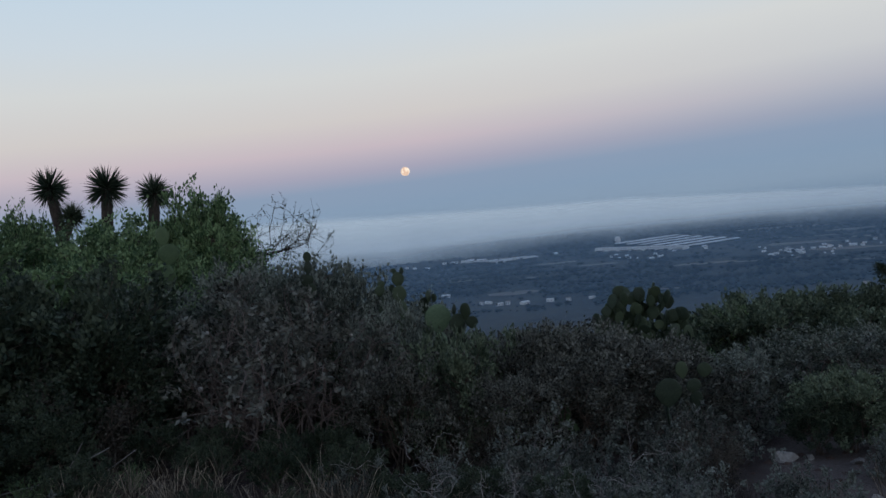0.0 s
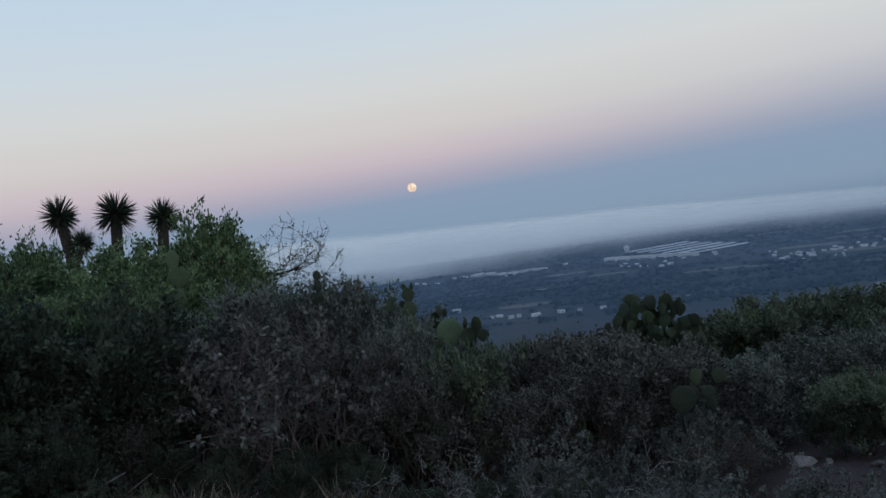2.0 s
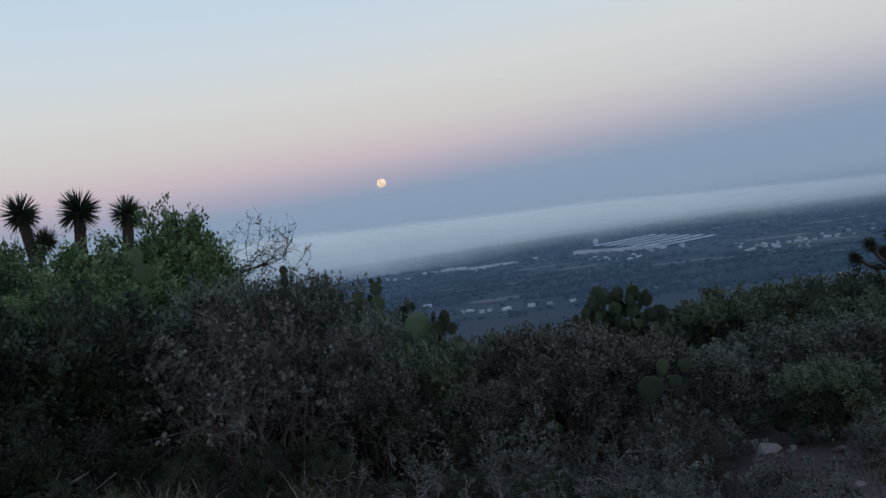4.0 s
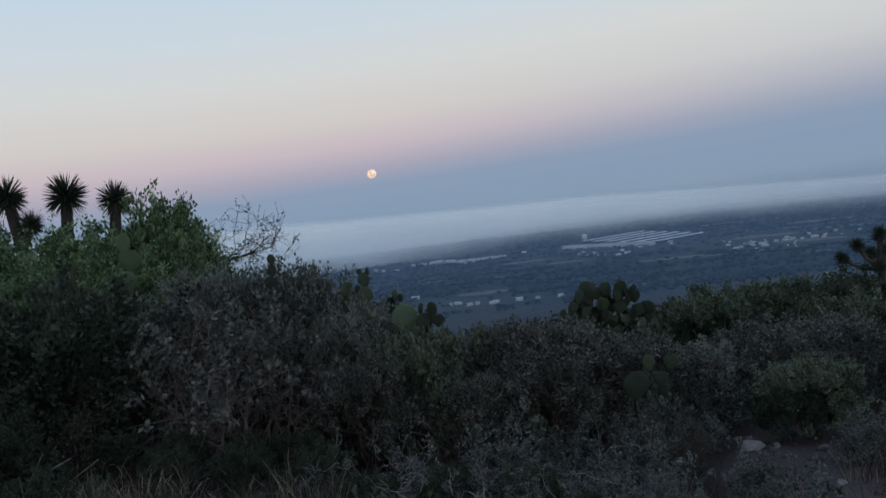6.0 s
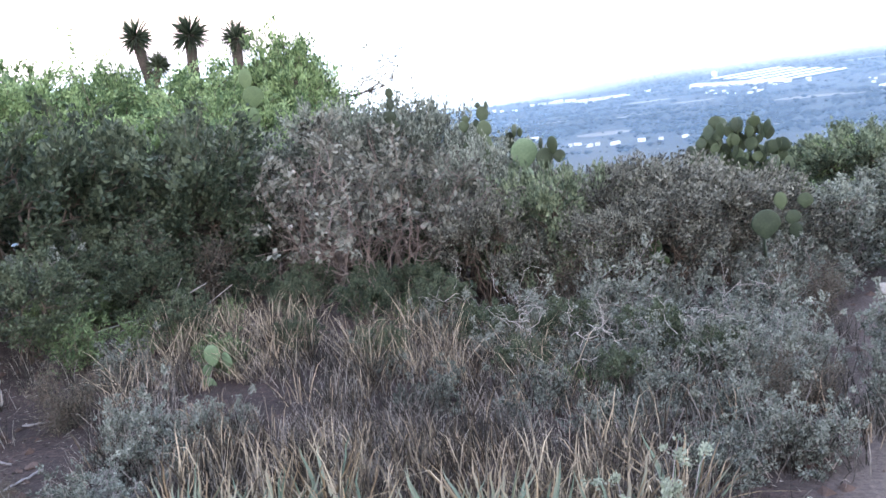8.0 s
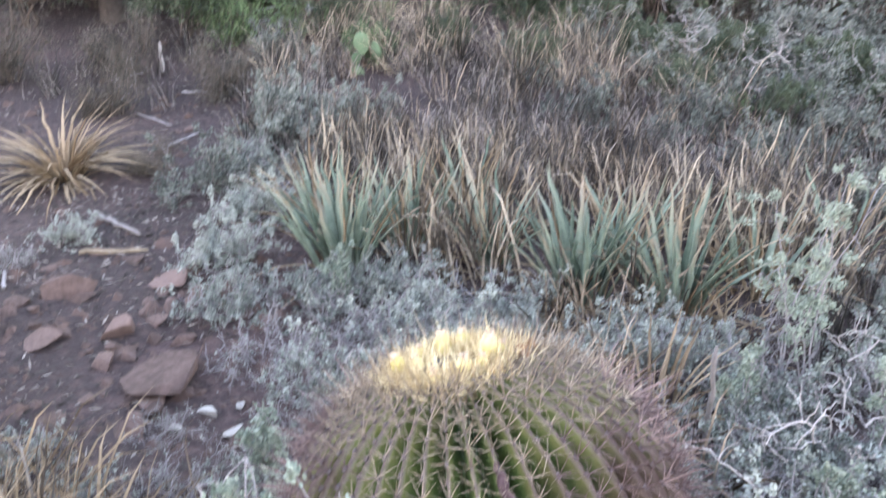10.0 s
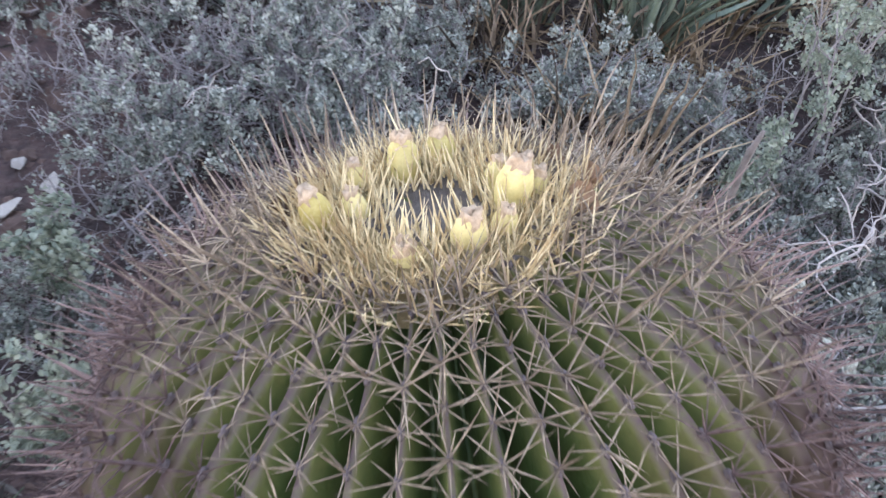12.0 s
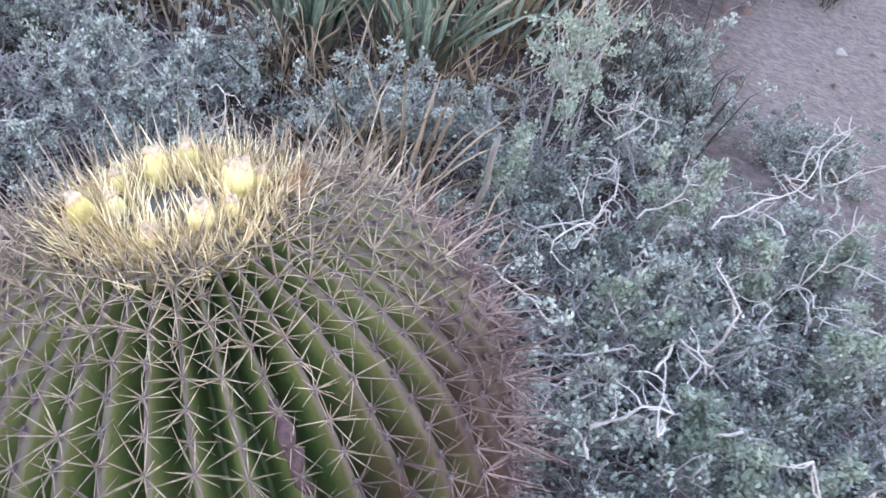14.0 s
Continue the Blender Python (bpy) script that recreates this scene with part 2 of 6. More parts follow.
def ground_material():
    """Red-brown stony soil near by, dark scrub and fields on the plain."""
    m = bpy.data.materials.new("soil")
    m.use_nodes = True
    nt = m.node_tree
    bsdf = nt.nodes["Principled BSDF"]
    co = nt.nodes.new("ShaderNodeTexCoord").outputs["Object"]

    def nz(scale, detail=6.0):
        n = nt.nodes.new("ShaderNodeTexNoise")
        n.inputs["Scale"].default_value, n.inputs["Detail"].default_value = scale, detail
        link(nt, co, n.inputs["Vector"])
        return n.outputs[0]
    blotch, grain, peb = nz(1.1), nz(26), nt.nodes.new("ShaderNodeTexVoronoi")
    peb.inputs["Scale"].default_value = 34
    link(nt, co, peb.inputs["Vector"])
    soil = ramp_node(nt, math_node(nt, "ADD", math_node(nt, "MULTIPLY", blotch, 0.5), math_node(nt, "MULTIPLY", grain, 0.5)),
                     [(0.3, (0.016, 0.010, 0.010)), (0.5, (0.038, 0.024, 0.023)), (0.68, (0.095, 0.058, 0.054))])
    stones = ramp_node(nt, peb.outputs["Distance"], [(0.12, (1, 1, 1)), (0.22, (0, 0, 0))])
    pick = ramp_node(nt, peb.outputs["Color"], [(0.55, (0, 0, 0)), (0.6, (1, 1, 1))])
    soil = mix_col(nt, math_node(nt, "MULTIPLY", stones, pick), soil, (0.125, 0.095, 0.088))
    # a trail of paler trodden dirt runs down the slope
    at = nt.nodes.new("ShaderNodeSeparateXYZ")
    link(nt, co, at.inputs[0])
    across = math_node(nt, "SUBTRACT", at.outputs[0], math_node(nt, "ADD", math_node(nt, "MULTIPLY", at.outputs[1], 0.42), 0.62))
    away = math_node(nt, "ADD", math_node(nt, "ABSOLUTE", across), math_node(nt, "MULTIPLY", math_node(nt, "SUBTRACT", blotch, 0.5), 0.9))
    trodden = ramp_node(nt, away, [(0.45, (0.85, 0.85, 0.85)), (0.95, (0, 0, 0))], "EASE")
    dust = ramp_node(nt, grain, [(0.3, (0.095, 0.075, 0.07)), (0.7, (0.19, 0.15, 0.14))])
    soil = mix_col(nt, trodden, soil, dust)
    plots = nt.nodes.new("ShaderNodeTexVoronoi")
    plots.inputs["Scale"].default_value = 0.008
    link(nt, co, plots.inputs["Vector"])
    # the scrub colour carries the blue of the distant haze
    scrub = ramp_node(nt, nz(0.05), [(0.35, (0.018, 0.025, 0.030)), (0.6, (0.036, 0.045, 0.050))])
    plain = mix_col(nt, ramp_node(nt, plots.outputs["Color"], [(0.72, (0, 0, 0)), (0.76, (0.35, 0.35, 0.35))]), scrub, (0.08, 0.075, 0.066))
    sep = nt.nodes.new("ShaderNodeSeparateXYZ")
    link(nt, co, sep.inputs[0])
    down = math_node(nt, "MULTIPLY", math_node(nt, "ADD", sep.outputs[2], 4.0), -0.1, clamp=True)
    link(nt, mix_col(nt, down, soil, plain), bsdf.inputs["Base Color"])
    bsdf.inputs["Roughness"].default_value = 0.95
    b = nt.nodes.new("ShaderNodeBump")
    b.inputs["Strength"].default_value, b.inputs["Distance"].default_value = 1.0, 0.03
    link(nt, math_node(nt, "ADD", nz(45), math_node(nt, "MULTIPLY", math_node(nt, "MULTIPLY", math_node(nt, "MULTIPLY", stones, pick), math_node(nt, "SUBTRACT", 1.0, trodden)), 0.5)), b.inputs["Height"])
    link(nt, b.outputs[0], bsdf.inputs["Normal"])
    return m


def mist_material(name, colour, lo, peak_a, peak_b, hi, most, scale, ragged, self_glow=0.0, thin=1.0):
    """Soft-edged mist: density from the height across the sheet (uv), broken by noise."""
    m = bpy.data.materials.new(name)
    m.use_nodes = True
    nt = m.node_tree
    nt.nodes.clear()
    out = nt.nodes.new("ShaderNodeOutputMaterial")
    uv, sep = nt.nodes.new("ShaderNodeTexCoord"), nt.nodes.new("ShaderNodeSeparateXYZ")
    link(nt, uv.outputs["UV"], sep.inputs[0])
    n = nt.nodes.new("ShaderNodeTexNoise")
    n.inputs["Scale"].default_value, n.inputs["Detail"].default_value = scale, 4.0
    mp = nt.nodes.new("ShaderNodeMapping")
    mp.inputs["Scale"].default_value = (1, 0.35, 1)
    link(nt, uv.outputs["UV"], mp.inputs[0])
    link(nt, mp.outputs[0], n.inputs["Vector"])
    v = math_node(nt, "ADD", sep.outputs[1], math_node(nt, "MULTIPLY", math_node(nt, "SUBTRACT", n.outputs[0], 0.5), ragged))
    a = ramp_node(nt, v, [(lo, (0, 0, 0)), (peak_a, (most,) * 3), (peak_b, (most,) * 3), (hi, (0, 0, 0))], "EASE")
    if thin < 1:
        # the bank thins out towards its eastern end
        east = ramp_node(nt, math_node(nt, "MULTIPLY", sep.outputs[0], 1 / 6), [(0.5, (1, 1, 1)), (0.86, (thin,) * 3)])
        a = math_node(nt, "MULTIPLY", a, east)
    dif, trl, add = nt.nodes.new("ShaderNodeBsdfDiffuse"), nt.nodes.new("ShaderNodeBsdfTranslucent"), nt.nodes.new("ShaderNodeMixShader")
    dif.inputs[0].default_value = trl.inputs[0].default_value = (*colour, 1)
    add.inputs[0].default_value = 0.4
    link(nt, dif.outputs[0], add.inputs[1]), link(nt, trl.outputs[0], add.inputs[2])
    lit = add.outputs[0]
    if self_glow:
        # the sheet glows by itself, in place of dusk light scattered in far mist
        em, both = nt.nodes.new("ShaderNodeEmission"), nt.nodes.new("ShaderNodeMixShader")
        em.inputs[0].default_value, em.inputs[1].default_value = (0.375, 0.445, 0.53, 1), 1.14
        both.inputs[0].default_value = self_glow
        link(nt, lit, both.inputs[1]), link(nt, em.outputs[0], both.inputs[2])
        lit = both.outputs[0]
    clear, mx = nt.nodes.new("ShaderNodeBsdfTransparent"), nt.nodes.new("ShaderNodeMixShader")
    link(nt, a, mx.inputs[0]), link(nt, clear.outputs[0], mx.inputs[1]), link(nt, lit, mx.inputs[2])
    link(nt, mx.outputs[0], out.inputs[0])
    return m


# ---- mesh building ----
class Buf:
    """Vertices and faces of one mesh."""

    def __init__(self):
        self.v, self.f, self.n = [], [], 0

    def add(self, verts, faces):
        verts = np.asarray(verts, float).reshape(-1, 3)
        self.v.append(verts)
        n = self.n
        self.f.extend([tuple(i + n for i in f) for f in faces])
        self.n += len(verts)

    def many(self, verts, faces):
        """verts (count, k, 3), each copy with the same faces."""
        count, k, _ = verts.shape
        self.v.append(verts.reshape(-1, 3))
        base = self.n + np.arange(count) * k
        for f in faces:
            self.f.extend(map(tuple, (base[:, None] + np.array(f)).tolist()))
        self.n += count * k

    def tube(self, pts, radii, sides=5):
        pts = np.asarray(pts, float)
        k = len(pts)
        d = np.gradient(pts, axis=0)
        d /= np.linalg.norm(d, axis=1, keepdims=True) + 1e-9
        ref = np.array([0.31, 0.17, 0.93]) if abs(d[0] @ np.array([0.31, 0.17, 0.93])) < 0.9 else np.array([1.0, 0, 0])
        a = np.cross(d, ref)
        a /= np.linalg.norm(a, axis=1, keepdims=True) + 1e-9
        b = np.cross(d, a)
        ang = np.arange(sides) * 2 * np.pi / sides
        ring = a[:, None] * np.cos(ang)[None, :, None] + b[:, None] * np.sin(ang)[None, :, None]
        verts = pts[:, None] + ring * np.asarray(radii)[:, None, None]
        faces = []
        for i in range(k - 1):
            for j in range(sides):
                j2 = (j + 1) % sides
                faces.append((i * sides + j, i * sides + j2, (i + 1) * sides + j2, (i + 1) * sides + j))
        faces.append(tuple((k - 1) * sides + j for j in range(sides)))
        self.add(verts, faces)

    def mesh(self, name, mat, smooth=False):
        me = bpy.data.meshes.new(name)
        me.from_pydata(np.concatenate(self.v).tolist() if self.v else [], [], self.f)
        if smooth:
            me.polygons.foreach_set("use_smooth", [True] * len(me.polygons))
        me.materials.append(mat)
        me.update()
        return me


def part(name, data, mat, parent, label="", smooth=False):
    me = data.mesh(name, mat, smooth) if isinstance(data, Buf) else data
    ob = new(name, me)
    ob.parent = parent
    return tagged(ob, label)


def thing(name, label, category, group="", kind=""):
    return tagged(new(name), label, category, group, kind)


def unit(v):
    return v / (np.linalg.norm(v, axis=-1, keepdims=True) + 1e-9)


def leaves(buf, rng, at, along, length, width, droop=0.0, rounded=False):
    """Folded pointed leaves at the places, pointing roughly along the given ways."""
    n = len(at)
    d = unit(along + rng.normal(0, 0.55, (n, 3)) + np.array([0, 0, -droop]))
    side = unit(np.cross(d, rng.normal(0, 1, (n, 3))))
    up = np.cross(side, d)
    ln = length * rng.uniform(0.6, 1.3, (n, 1))
    wd = width * rng.uniform(0.7, 1.2, (n, 1))
    if rounded:
        v = np.stack([at, at + d * ln * 0.3 + side * wd * 0.9 + up * wd * 0.3, at + d * ln * 0.72 + side * wd * 0.85 + up * wd * 0.35, at + d * ln, at + d * ln * 0.72 - side * wd * 0.85 + up * wd * 0.35, at + d * ln * 0.3 - side * wd * 0.9 + up * wd * 0.3], 1)
        buf.many(v, [(0, 1, 2, 3), (0, 3, 4, 5)])
        return
    v = np.stack([at, at + d * ln * 0.45 + side * wd + up * wd * 0.3, at + d * ln, at + d * ln * 0.45 - side * wd + up * wd * 0.3], 1)
    buf.many(v, [(0, 1, 2), (0, 2, 3)])


def blades(buf, rng, at, way, length, width, bend):
    """Narrow bent blades of grass: two quads and a tip."""
    n = len(at)
    d = unit(way)
    side = unit(np.cross(d, rng.normal(0, 1, (n, 3))))
    out = unit(d * np.array([1, 1, 0]) + rng.normal(0, 0.3, (n, 3)) * np.array([1, 1, 0]))
    ln, b = length[:, None], bend[:, None]
    w = width[:, None]
    p1 = at + d * ln * 0.4 + out * ln * b * 0.15
    p2 = at + d * ln * 0.75 + out * ln * b * 0.5
    p3 = at + d * ln * 0.97 + out * ln * b - np.array([0, 0, 1]) * ln * b * 0.35
    v = np.stack([at - side * w, at + side * w, p1 + side * w * 0.9, p1 - side * w * 0.9, p2 + side * w * 0.6, p2 - side * w * 0.6, p3], 1)
    buf.many(v, [(0, 1, 2, 3), (3, 2, 4, 5), (5, 4, 6)])


def wander(rng, p, d, length, steps, jitter, lift):
    """A crooked line from p, drawn towards the sky by lift."""
    pts, step = [p], length / steps
    for _ in range(steps):
        d = unit(d + rng.normal(0, jitter, 3) + np.array([0, 0, lift]))
        p = p + d * step
        pts.append(p)
    return np.array(pts), d


def branching(bufs, rng, stems, height, spread, r0, forks=4, twigs=5, jitter=0.22, lift=0.06, base=0.12, sides=5, fine=True, cap=0.0):
    """Stems from one root, with forks and twigs, kept under a dome of height cap. Returns places and ways along the outer twigs."""
    def under(line):
        if cap:
            lim = cap * np.clip(1 - 0.22 * (line[:, 0] ** 2 + line[:, 1] ** 2), 0.45, 1)
            over = np.maximum(line[:, 2] - 0.8 * lim, 0)
            line[:, 2] += -over + 0.2 * lim * np.tanh(over / (0.2 * lim))
        return line
    tips, ways = [], []
    for s in range(stems):
        buf = Buf()
        bufs.append(buf)
        az = 2 * np.pi * (s + rng.uniform(-0.3, 0.3)) / stems
        out = np.array([np.cos(az), np.sin(az), 0.0])
        tilt = rng.uniform(0.15, 1.0) * spread
        d = unit(out * tilt + np.array([0, 0, 1.0]))
        ln = height * rng.uniform(0.7, 1.0) * (0.75 + 0.3 * tilt)
        main, _ = wander(rng, out * base * rng.uniform(0.2, 1), d, ln, 7, jitter, lift)
        under(main)
        buf.tube(main, np.linspace(r0, r0 * 0.3, len(main)) * rng.uniform(0.7, 1.1), sides)
        for _ in range(forks):
            k = rng.integers(2, len(main) - 1)
            dd = unit(main[k] - main[k - 1] + rng.normal(0, 0.55, 3))
            fork, _ = wander(rng, main[k], dd, ln * rng.uniform(0.25, 0.5), 5, jitter * 1.2, lift)
            under(fork)
            buf.tube(fork, np.linspace(r0 * 0.42, r0 * 0.16, len(fork)), max(3, sides - 1))
            for _ in range(twigs):
                q = rng.integers(1, len(fork))
                td = unit(fork[q] - fork[q - 1] + rng.normal(0, 0.7, 3))
                twig, _ = wander(rng, fork[q], td, ln * rng.uniform(0.1, 0.24), 4, jitter * 1.5, lift)
                under(twig)
                if fine:
                    buf.tube(twig, np.linspace(r0 * 0.17, r0 * 0.06, len(twig)), 3)
                tips.append(twig), ways.append(np.gradient(twig, axis=0))
    return np.concatenate(tips), unit(np.concatenate(ways))


def shrub(name, seed, label, category, leaf_mat, bark, stems, height, spread, r0, n_leaves, ll, lw, forks=4, twigs=5, jitter=0.22, scatter=0.05, lift=0.06, group="", low=0.0, droop=0.0, cap=0.0, base=0.12, tufts=0):
    rng = np.random.default_rng(seed)
    root = thing(name, label, category, group)
    wood, fol = [], Buf()
    at, way = branching(wood, rng, stems, height, spread, r0, forks, twigs, jitter, lift, base=base, cap=cap)
    keep = at[:, 2] > low * rng.uniform(0.35, 1.25, len(at))
    at, way = at[keep], way[keep]
    if tufts:
        some = rng.integers(0, len(at), tufts)
        at, way = at[some], way[some] + np.array([0, 0, 0.5])
    pick = rng.integers(0, len(at), n_leaves)
    leaves(fol, rng, at[pick] + rng.normal(0, scatter, (n_leaves, 3)), way[pick], ll, lw, droop, ll < 0.02)
    for b in wood:
        part("stem", b, bark, root, smooth=True)
    part("foliage", fol, leaf_mat, root)
    return root


def bushy(name, seed, label, category, leaf_mat, bark, stems, height, width, low, clumps, per, ll, lw, r0, group, puff=0.062):
    """A tree or bush with a full crown: leaf clumps through an uneven dome, each on its own limb."""
    rng = np.random.default_rng(seed)
    root = thing(name, label, category, group)
    n = clumps
    d = unit(rng.normal(0, 1, (n, 3)) * np.array([1, 1, 0.9]))
    d[:, 2] = np.where(d[:, 2] > -0.45, d[:, 2], -d[:, 2])
    reach = rng.uniform(0.35, 1.0, (n, 1)) ** 0.45
    lump = np.array([1 + 0.22 * noise.noise(Vector(v) * 1.8 + Vector((seed, 0, 0))) for v in d])[:, None]
    mid = low + (height - low) * 0.42
    pts = d * reach * lump * np.array([width / 2, width / 2, height - mid]) + np.array([0, 0, mid])
    pts[:, 2] = np.maximum(pts[:, 2], low * rng.uniform(0.7, 1.3, n))
    mains = []
    for s in range(stems):
        az = 2 * np.pi * (s + rng.uniform(-0.3, 0.3)) / stems
        top = np.array([math.cos(az) * width * 0.2, math.sin(az) * width * 0.2, mid + (height - mid) * rng.uniform(0.1, 0.5)])
        base = np.array([math.cos(az), math.sin(az), 0.0]) * r0 * 2.2
        line = np.array([base + (top - base) * t + rng.normal(0, 0.035 * height, 3) * (0 < t < 1) for t in np.linspace(0, 1, 8)])
        b = Buf()
        b.tube(line, np.linspace(r0, r0 * 0.4, 8), 6)
        mains.append((line, b))
    ends, ways = [], []
    for p in pts:
        best = min(range(stems), key=lambda q: np.linalg.norm(mains[q][0][4] - p))
        line, b = mains[best]
        j = min(range(2, 8), key=lambda q: np.linalg.norm(line[q] - p) + max(0, line[q][2] - p[2]) * 1.5)
        limb = np.array([line[j] + (p - line[j]) * t + rng.normal(0, 0.02 * height, 3) * (0 < t < 1) for t in np.linspace(0, 1, 5)])
        b.tube(limb, np.linspace(r0 * 0.35, r0 * 0.1, 5), 4)
        for _ in range(3):
            tw, _ = wander(rng, limb[rng.integers(2, 5)], unit(p - line[j] + rng.normal(0, 0.3, 3) * np.linalg.norm(p - line[j])), height * 0.055, 4, 0.3, 0.08)
            b.tube(tw, np.linspace(r0 * 0.12, r0 * 0.05, 5), 3)
            ends.append(tw), ways.append(np.gradient(tw, axis=0))
    for _, b in mains:
        part("stem", b, bark, root, smooth=True)
    at, way = np.concatenate(ends), unit(np.concatenate(ways))
    pick = rng.integers(0, len(at), n * per)
    fol = Buf()
    leaves(fol, rng, at[pick] + rng.normal(0, height * puff * 0.42, (n * per, 3)), way[pick] + np.array([0, 0, 0.35]), ll, lw)
    part("foliage", fol, leaf_mat, root)
    return root


def put(ob, x, y, turn=0.0, size=1.0, sink=0.03, tilt=(0, 0), tall=None):
    return pose(x, y, ground_height(x, y) - sink, tilt[0], tilt[1], turn) @ Matrix.Diagonal((size, size, tall or size, 1))


def set_out(ob, spots):
    """Stands ob at the first spot and copies of it at the rest: (x, y, turn, size[, tall])."""
    made = [ob]
    first, *rest = spots
    base = put(ob, first[0], first[1], first[2], first[3], tall=first[4] if len(first) > 4 else None)
    for s in rest:
        made.append(copy_thing(ob, put(ob, s[0], s[1], s[2], s[3], tall=s[4] if len(s) > 4 else None)))
    ob.matrix_basis = base
    return made


# ---- ground ----
def smooth_step(v, a, b):
    t = min(1.0, max(0.0, (v - a) / (b - a)))
    return t * t * (3 - 2 * t)


VALLEY = -125.0


def ground_height(x, y):
    yy, xx = max(y, -12.0), max(-12.0, min(12.0, x))
    z = 0.5 - 0.12 * yy - 0.06 * xx + 0.18 * (1 - smooth_step(y, 0, 2.2)) - 0.06 * max(0.0, yy - 16)
    z += 0.4 * smooth_step(y, 4, 9) * smooth_step(-x, -0.5, 1.5)
    z += 0.035 * noise.noise((x * 0.9, y * 0.9, 0.0)) + 0.012 * noise.noise((x * 4.0, y * 4.0, 3.0))
    if z < VALLEY + 20:
        z = VALLEY + 20 * math.exp((z - VALLEY - 20) / 20)
    return z


def build_ground():
    buf = Buf()
    radii = [0.0] + [0.12 * 1.075 ** k for k in range(148)]
    radii = [r for r in radii if r < 4850] + [4850]
    segs = 144
    verts, faces = [(0, 1.5, ground_height(0, 1.5))], []
    for r in radii[1:]:
        for s in range(segs):
            a = 2 * math.pi * s / segs
            x, y = r * math.cos(a), 1.5 + r * math.sin(a)
            verts.append((x, y, ground_height(x, y)))
    for s in range(segs):
        faces.append((0, 1 + s, 1 + (s + 1) % segs))
    for k in range(len(radii) - 2):
        for s in range(segs):
            a, b = 1 + k * segs + s, 1 + k * segs + (s + 1) % segs
            faces.append((a, a + segs, b + segs, b))
    buf.add(verts, faces)
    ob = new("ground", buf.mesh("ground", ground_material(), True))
    return tagged(ob, "reddish stony soil on a hillside, falling to a dark wooded plain", "ground", kind="structure")


build_ground()

# ---- far away: moon, mist, plain ----
def build_moon():
    m = bpy.data.materials.new("moonlight")
    m.use_nodes = True
    nt = m.node_tree
    nt.nodes.clear()
    out, em = nt.nodes.new("ShaderNodeOutputMaterial"), nt.nodes.new("ShaderNodeEmission")
    n, co = nt.nodes.new("ShaderNodeTexNoise"), nt.nodes.new("ShaderNodeTexCoord")
    n.inputs["Scale"].default_value = 0.05
    link(nt, co.outputs["Object"], n.inputs["Vector"])
    link(nt, ramp_node(nt, n.outputs[0], [(0.42, (0.75, 0.50, 0.36)), (0.58, (1.0, 0.80, 0.62))]), em.inputs[0])
    em.inputs[1].default_value = 1.1
    link(nt, em.outputs[0], out.inputs[0])
    bm = bmesh.new()
    bmesh.ops.create_uvsphere(bm, u_segments=40, v_segments=24, radius=23.5)
    me = bpy.data.meshes.new("moon")
    bm.to_mesh(me)
    bm.free()
    me.materials.append(m)
    ob = new("moon", me)
    ob.location = (-175.7, 4490.2, 241.8)
    tagged(ob, "full pale orange moon low in a dusk sky", "moon", kind="structure")


build_moon()


def mist_sheet(name, label, radius, az0, az1, bottom, top, mat):
    """A curved upright sheet of mist round the hill; bottom and top: degrees over the horizon at each bearing."""
    buf, cols, rows = Buf(), 48, 10
    verts, uvs = [], []
    for i in range(cols + 1):
        s = i / cols
        az = az0 + (az1 - az0) * s
        lo, hi = (2.2 + radius * math.tan(radians(float(np.interp(az, *zip(*edge))))) for edge in (bottom, top))
        hi += 3.0 * noise.noise((s * 9, radius * 0.01, 0)) * radius / 2500
        az = radians(az)
        for j in range(rows + 1):
            verts.append((radius * math.sin(az), radius * math.cos(az), lo + (hi - lo) * j / rows))
            uvs.append((s * 6, j / rows))
    faces = [(i * (rows + 1) + j, (i + 1) * (rows + 1) + j, (i + 1) * (rows + 1) + j + 1, i * (rows + 1) + j + 1) for i in range(cols) for j in range(rows)]
    buf.add(verts, faces)
    me = buf.mesh(name, mat, True)
    lay = me.uv_layers.new(name="uv")
    for lp in me.loops:
        lay.data[lp.index].uv = uvs[lp.vertex_index]
    ob = new(name, me)
    ob.visible_shadow = False
    return tagged(ob, label, "fog", kind="structure")


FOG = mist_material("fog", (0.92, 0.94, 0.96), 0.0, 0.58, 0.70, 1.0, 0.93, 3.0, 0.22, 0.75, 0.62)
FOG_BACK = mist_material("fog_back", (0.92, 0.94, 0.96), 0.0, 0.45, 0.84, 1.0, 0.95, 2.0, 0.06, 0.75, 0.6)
# added see-through blue sheets stand in for the haze of the air
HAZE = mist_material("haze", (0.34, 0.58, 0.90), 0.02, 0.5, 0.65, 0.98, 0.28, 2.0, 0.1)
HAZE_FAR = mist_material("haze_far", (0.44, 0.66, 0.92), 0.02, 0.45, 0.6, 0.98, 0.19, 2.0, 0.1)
FOG_TOP = [(-45, 0.95), (-20, 0.85), (-9.2, 0.64), (-3.2, 0.38), (4.4, 0.17), (11.9, 0.0), (18.9, -0.34), (27.5, -0.74), (45, -1.2)]
FOG_FOOT = [(-45, -4.1), (-9.5, -4.1), (-3.5, -4.05), (0.3, -3.75), (4.2, -3.45), (9.8, -3.1), (15.3, -2.95), (18.8, -2.95), (27.4, -3.0), (45, -3.0)]
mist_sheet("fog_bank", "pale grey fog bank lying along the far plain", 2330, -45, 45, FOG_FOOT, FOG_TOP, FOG)
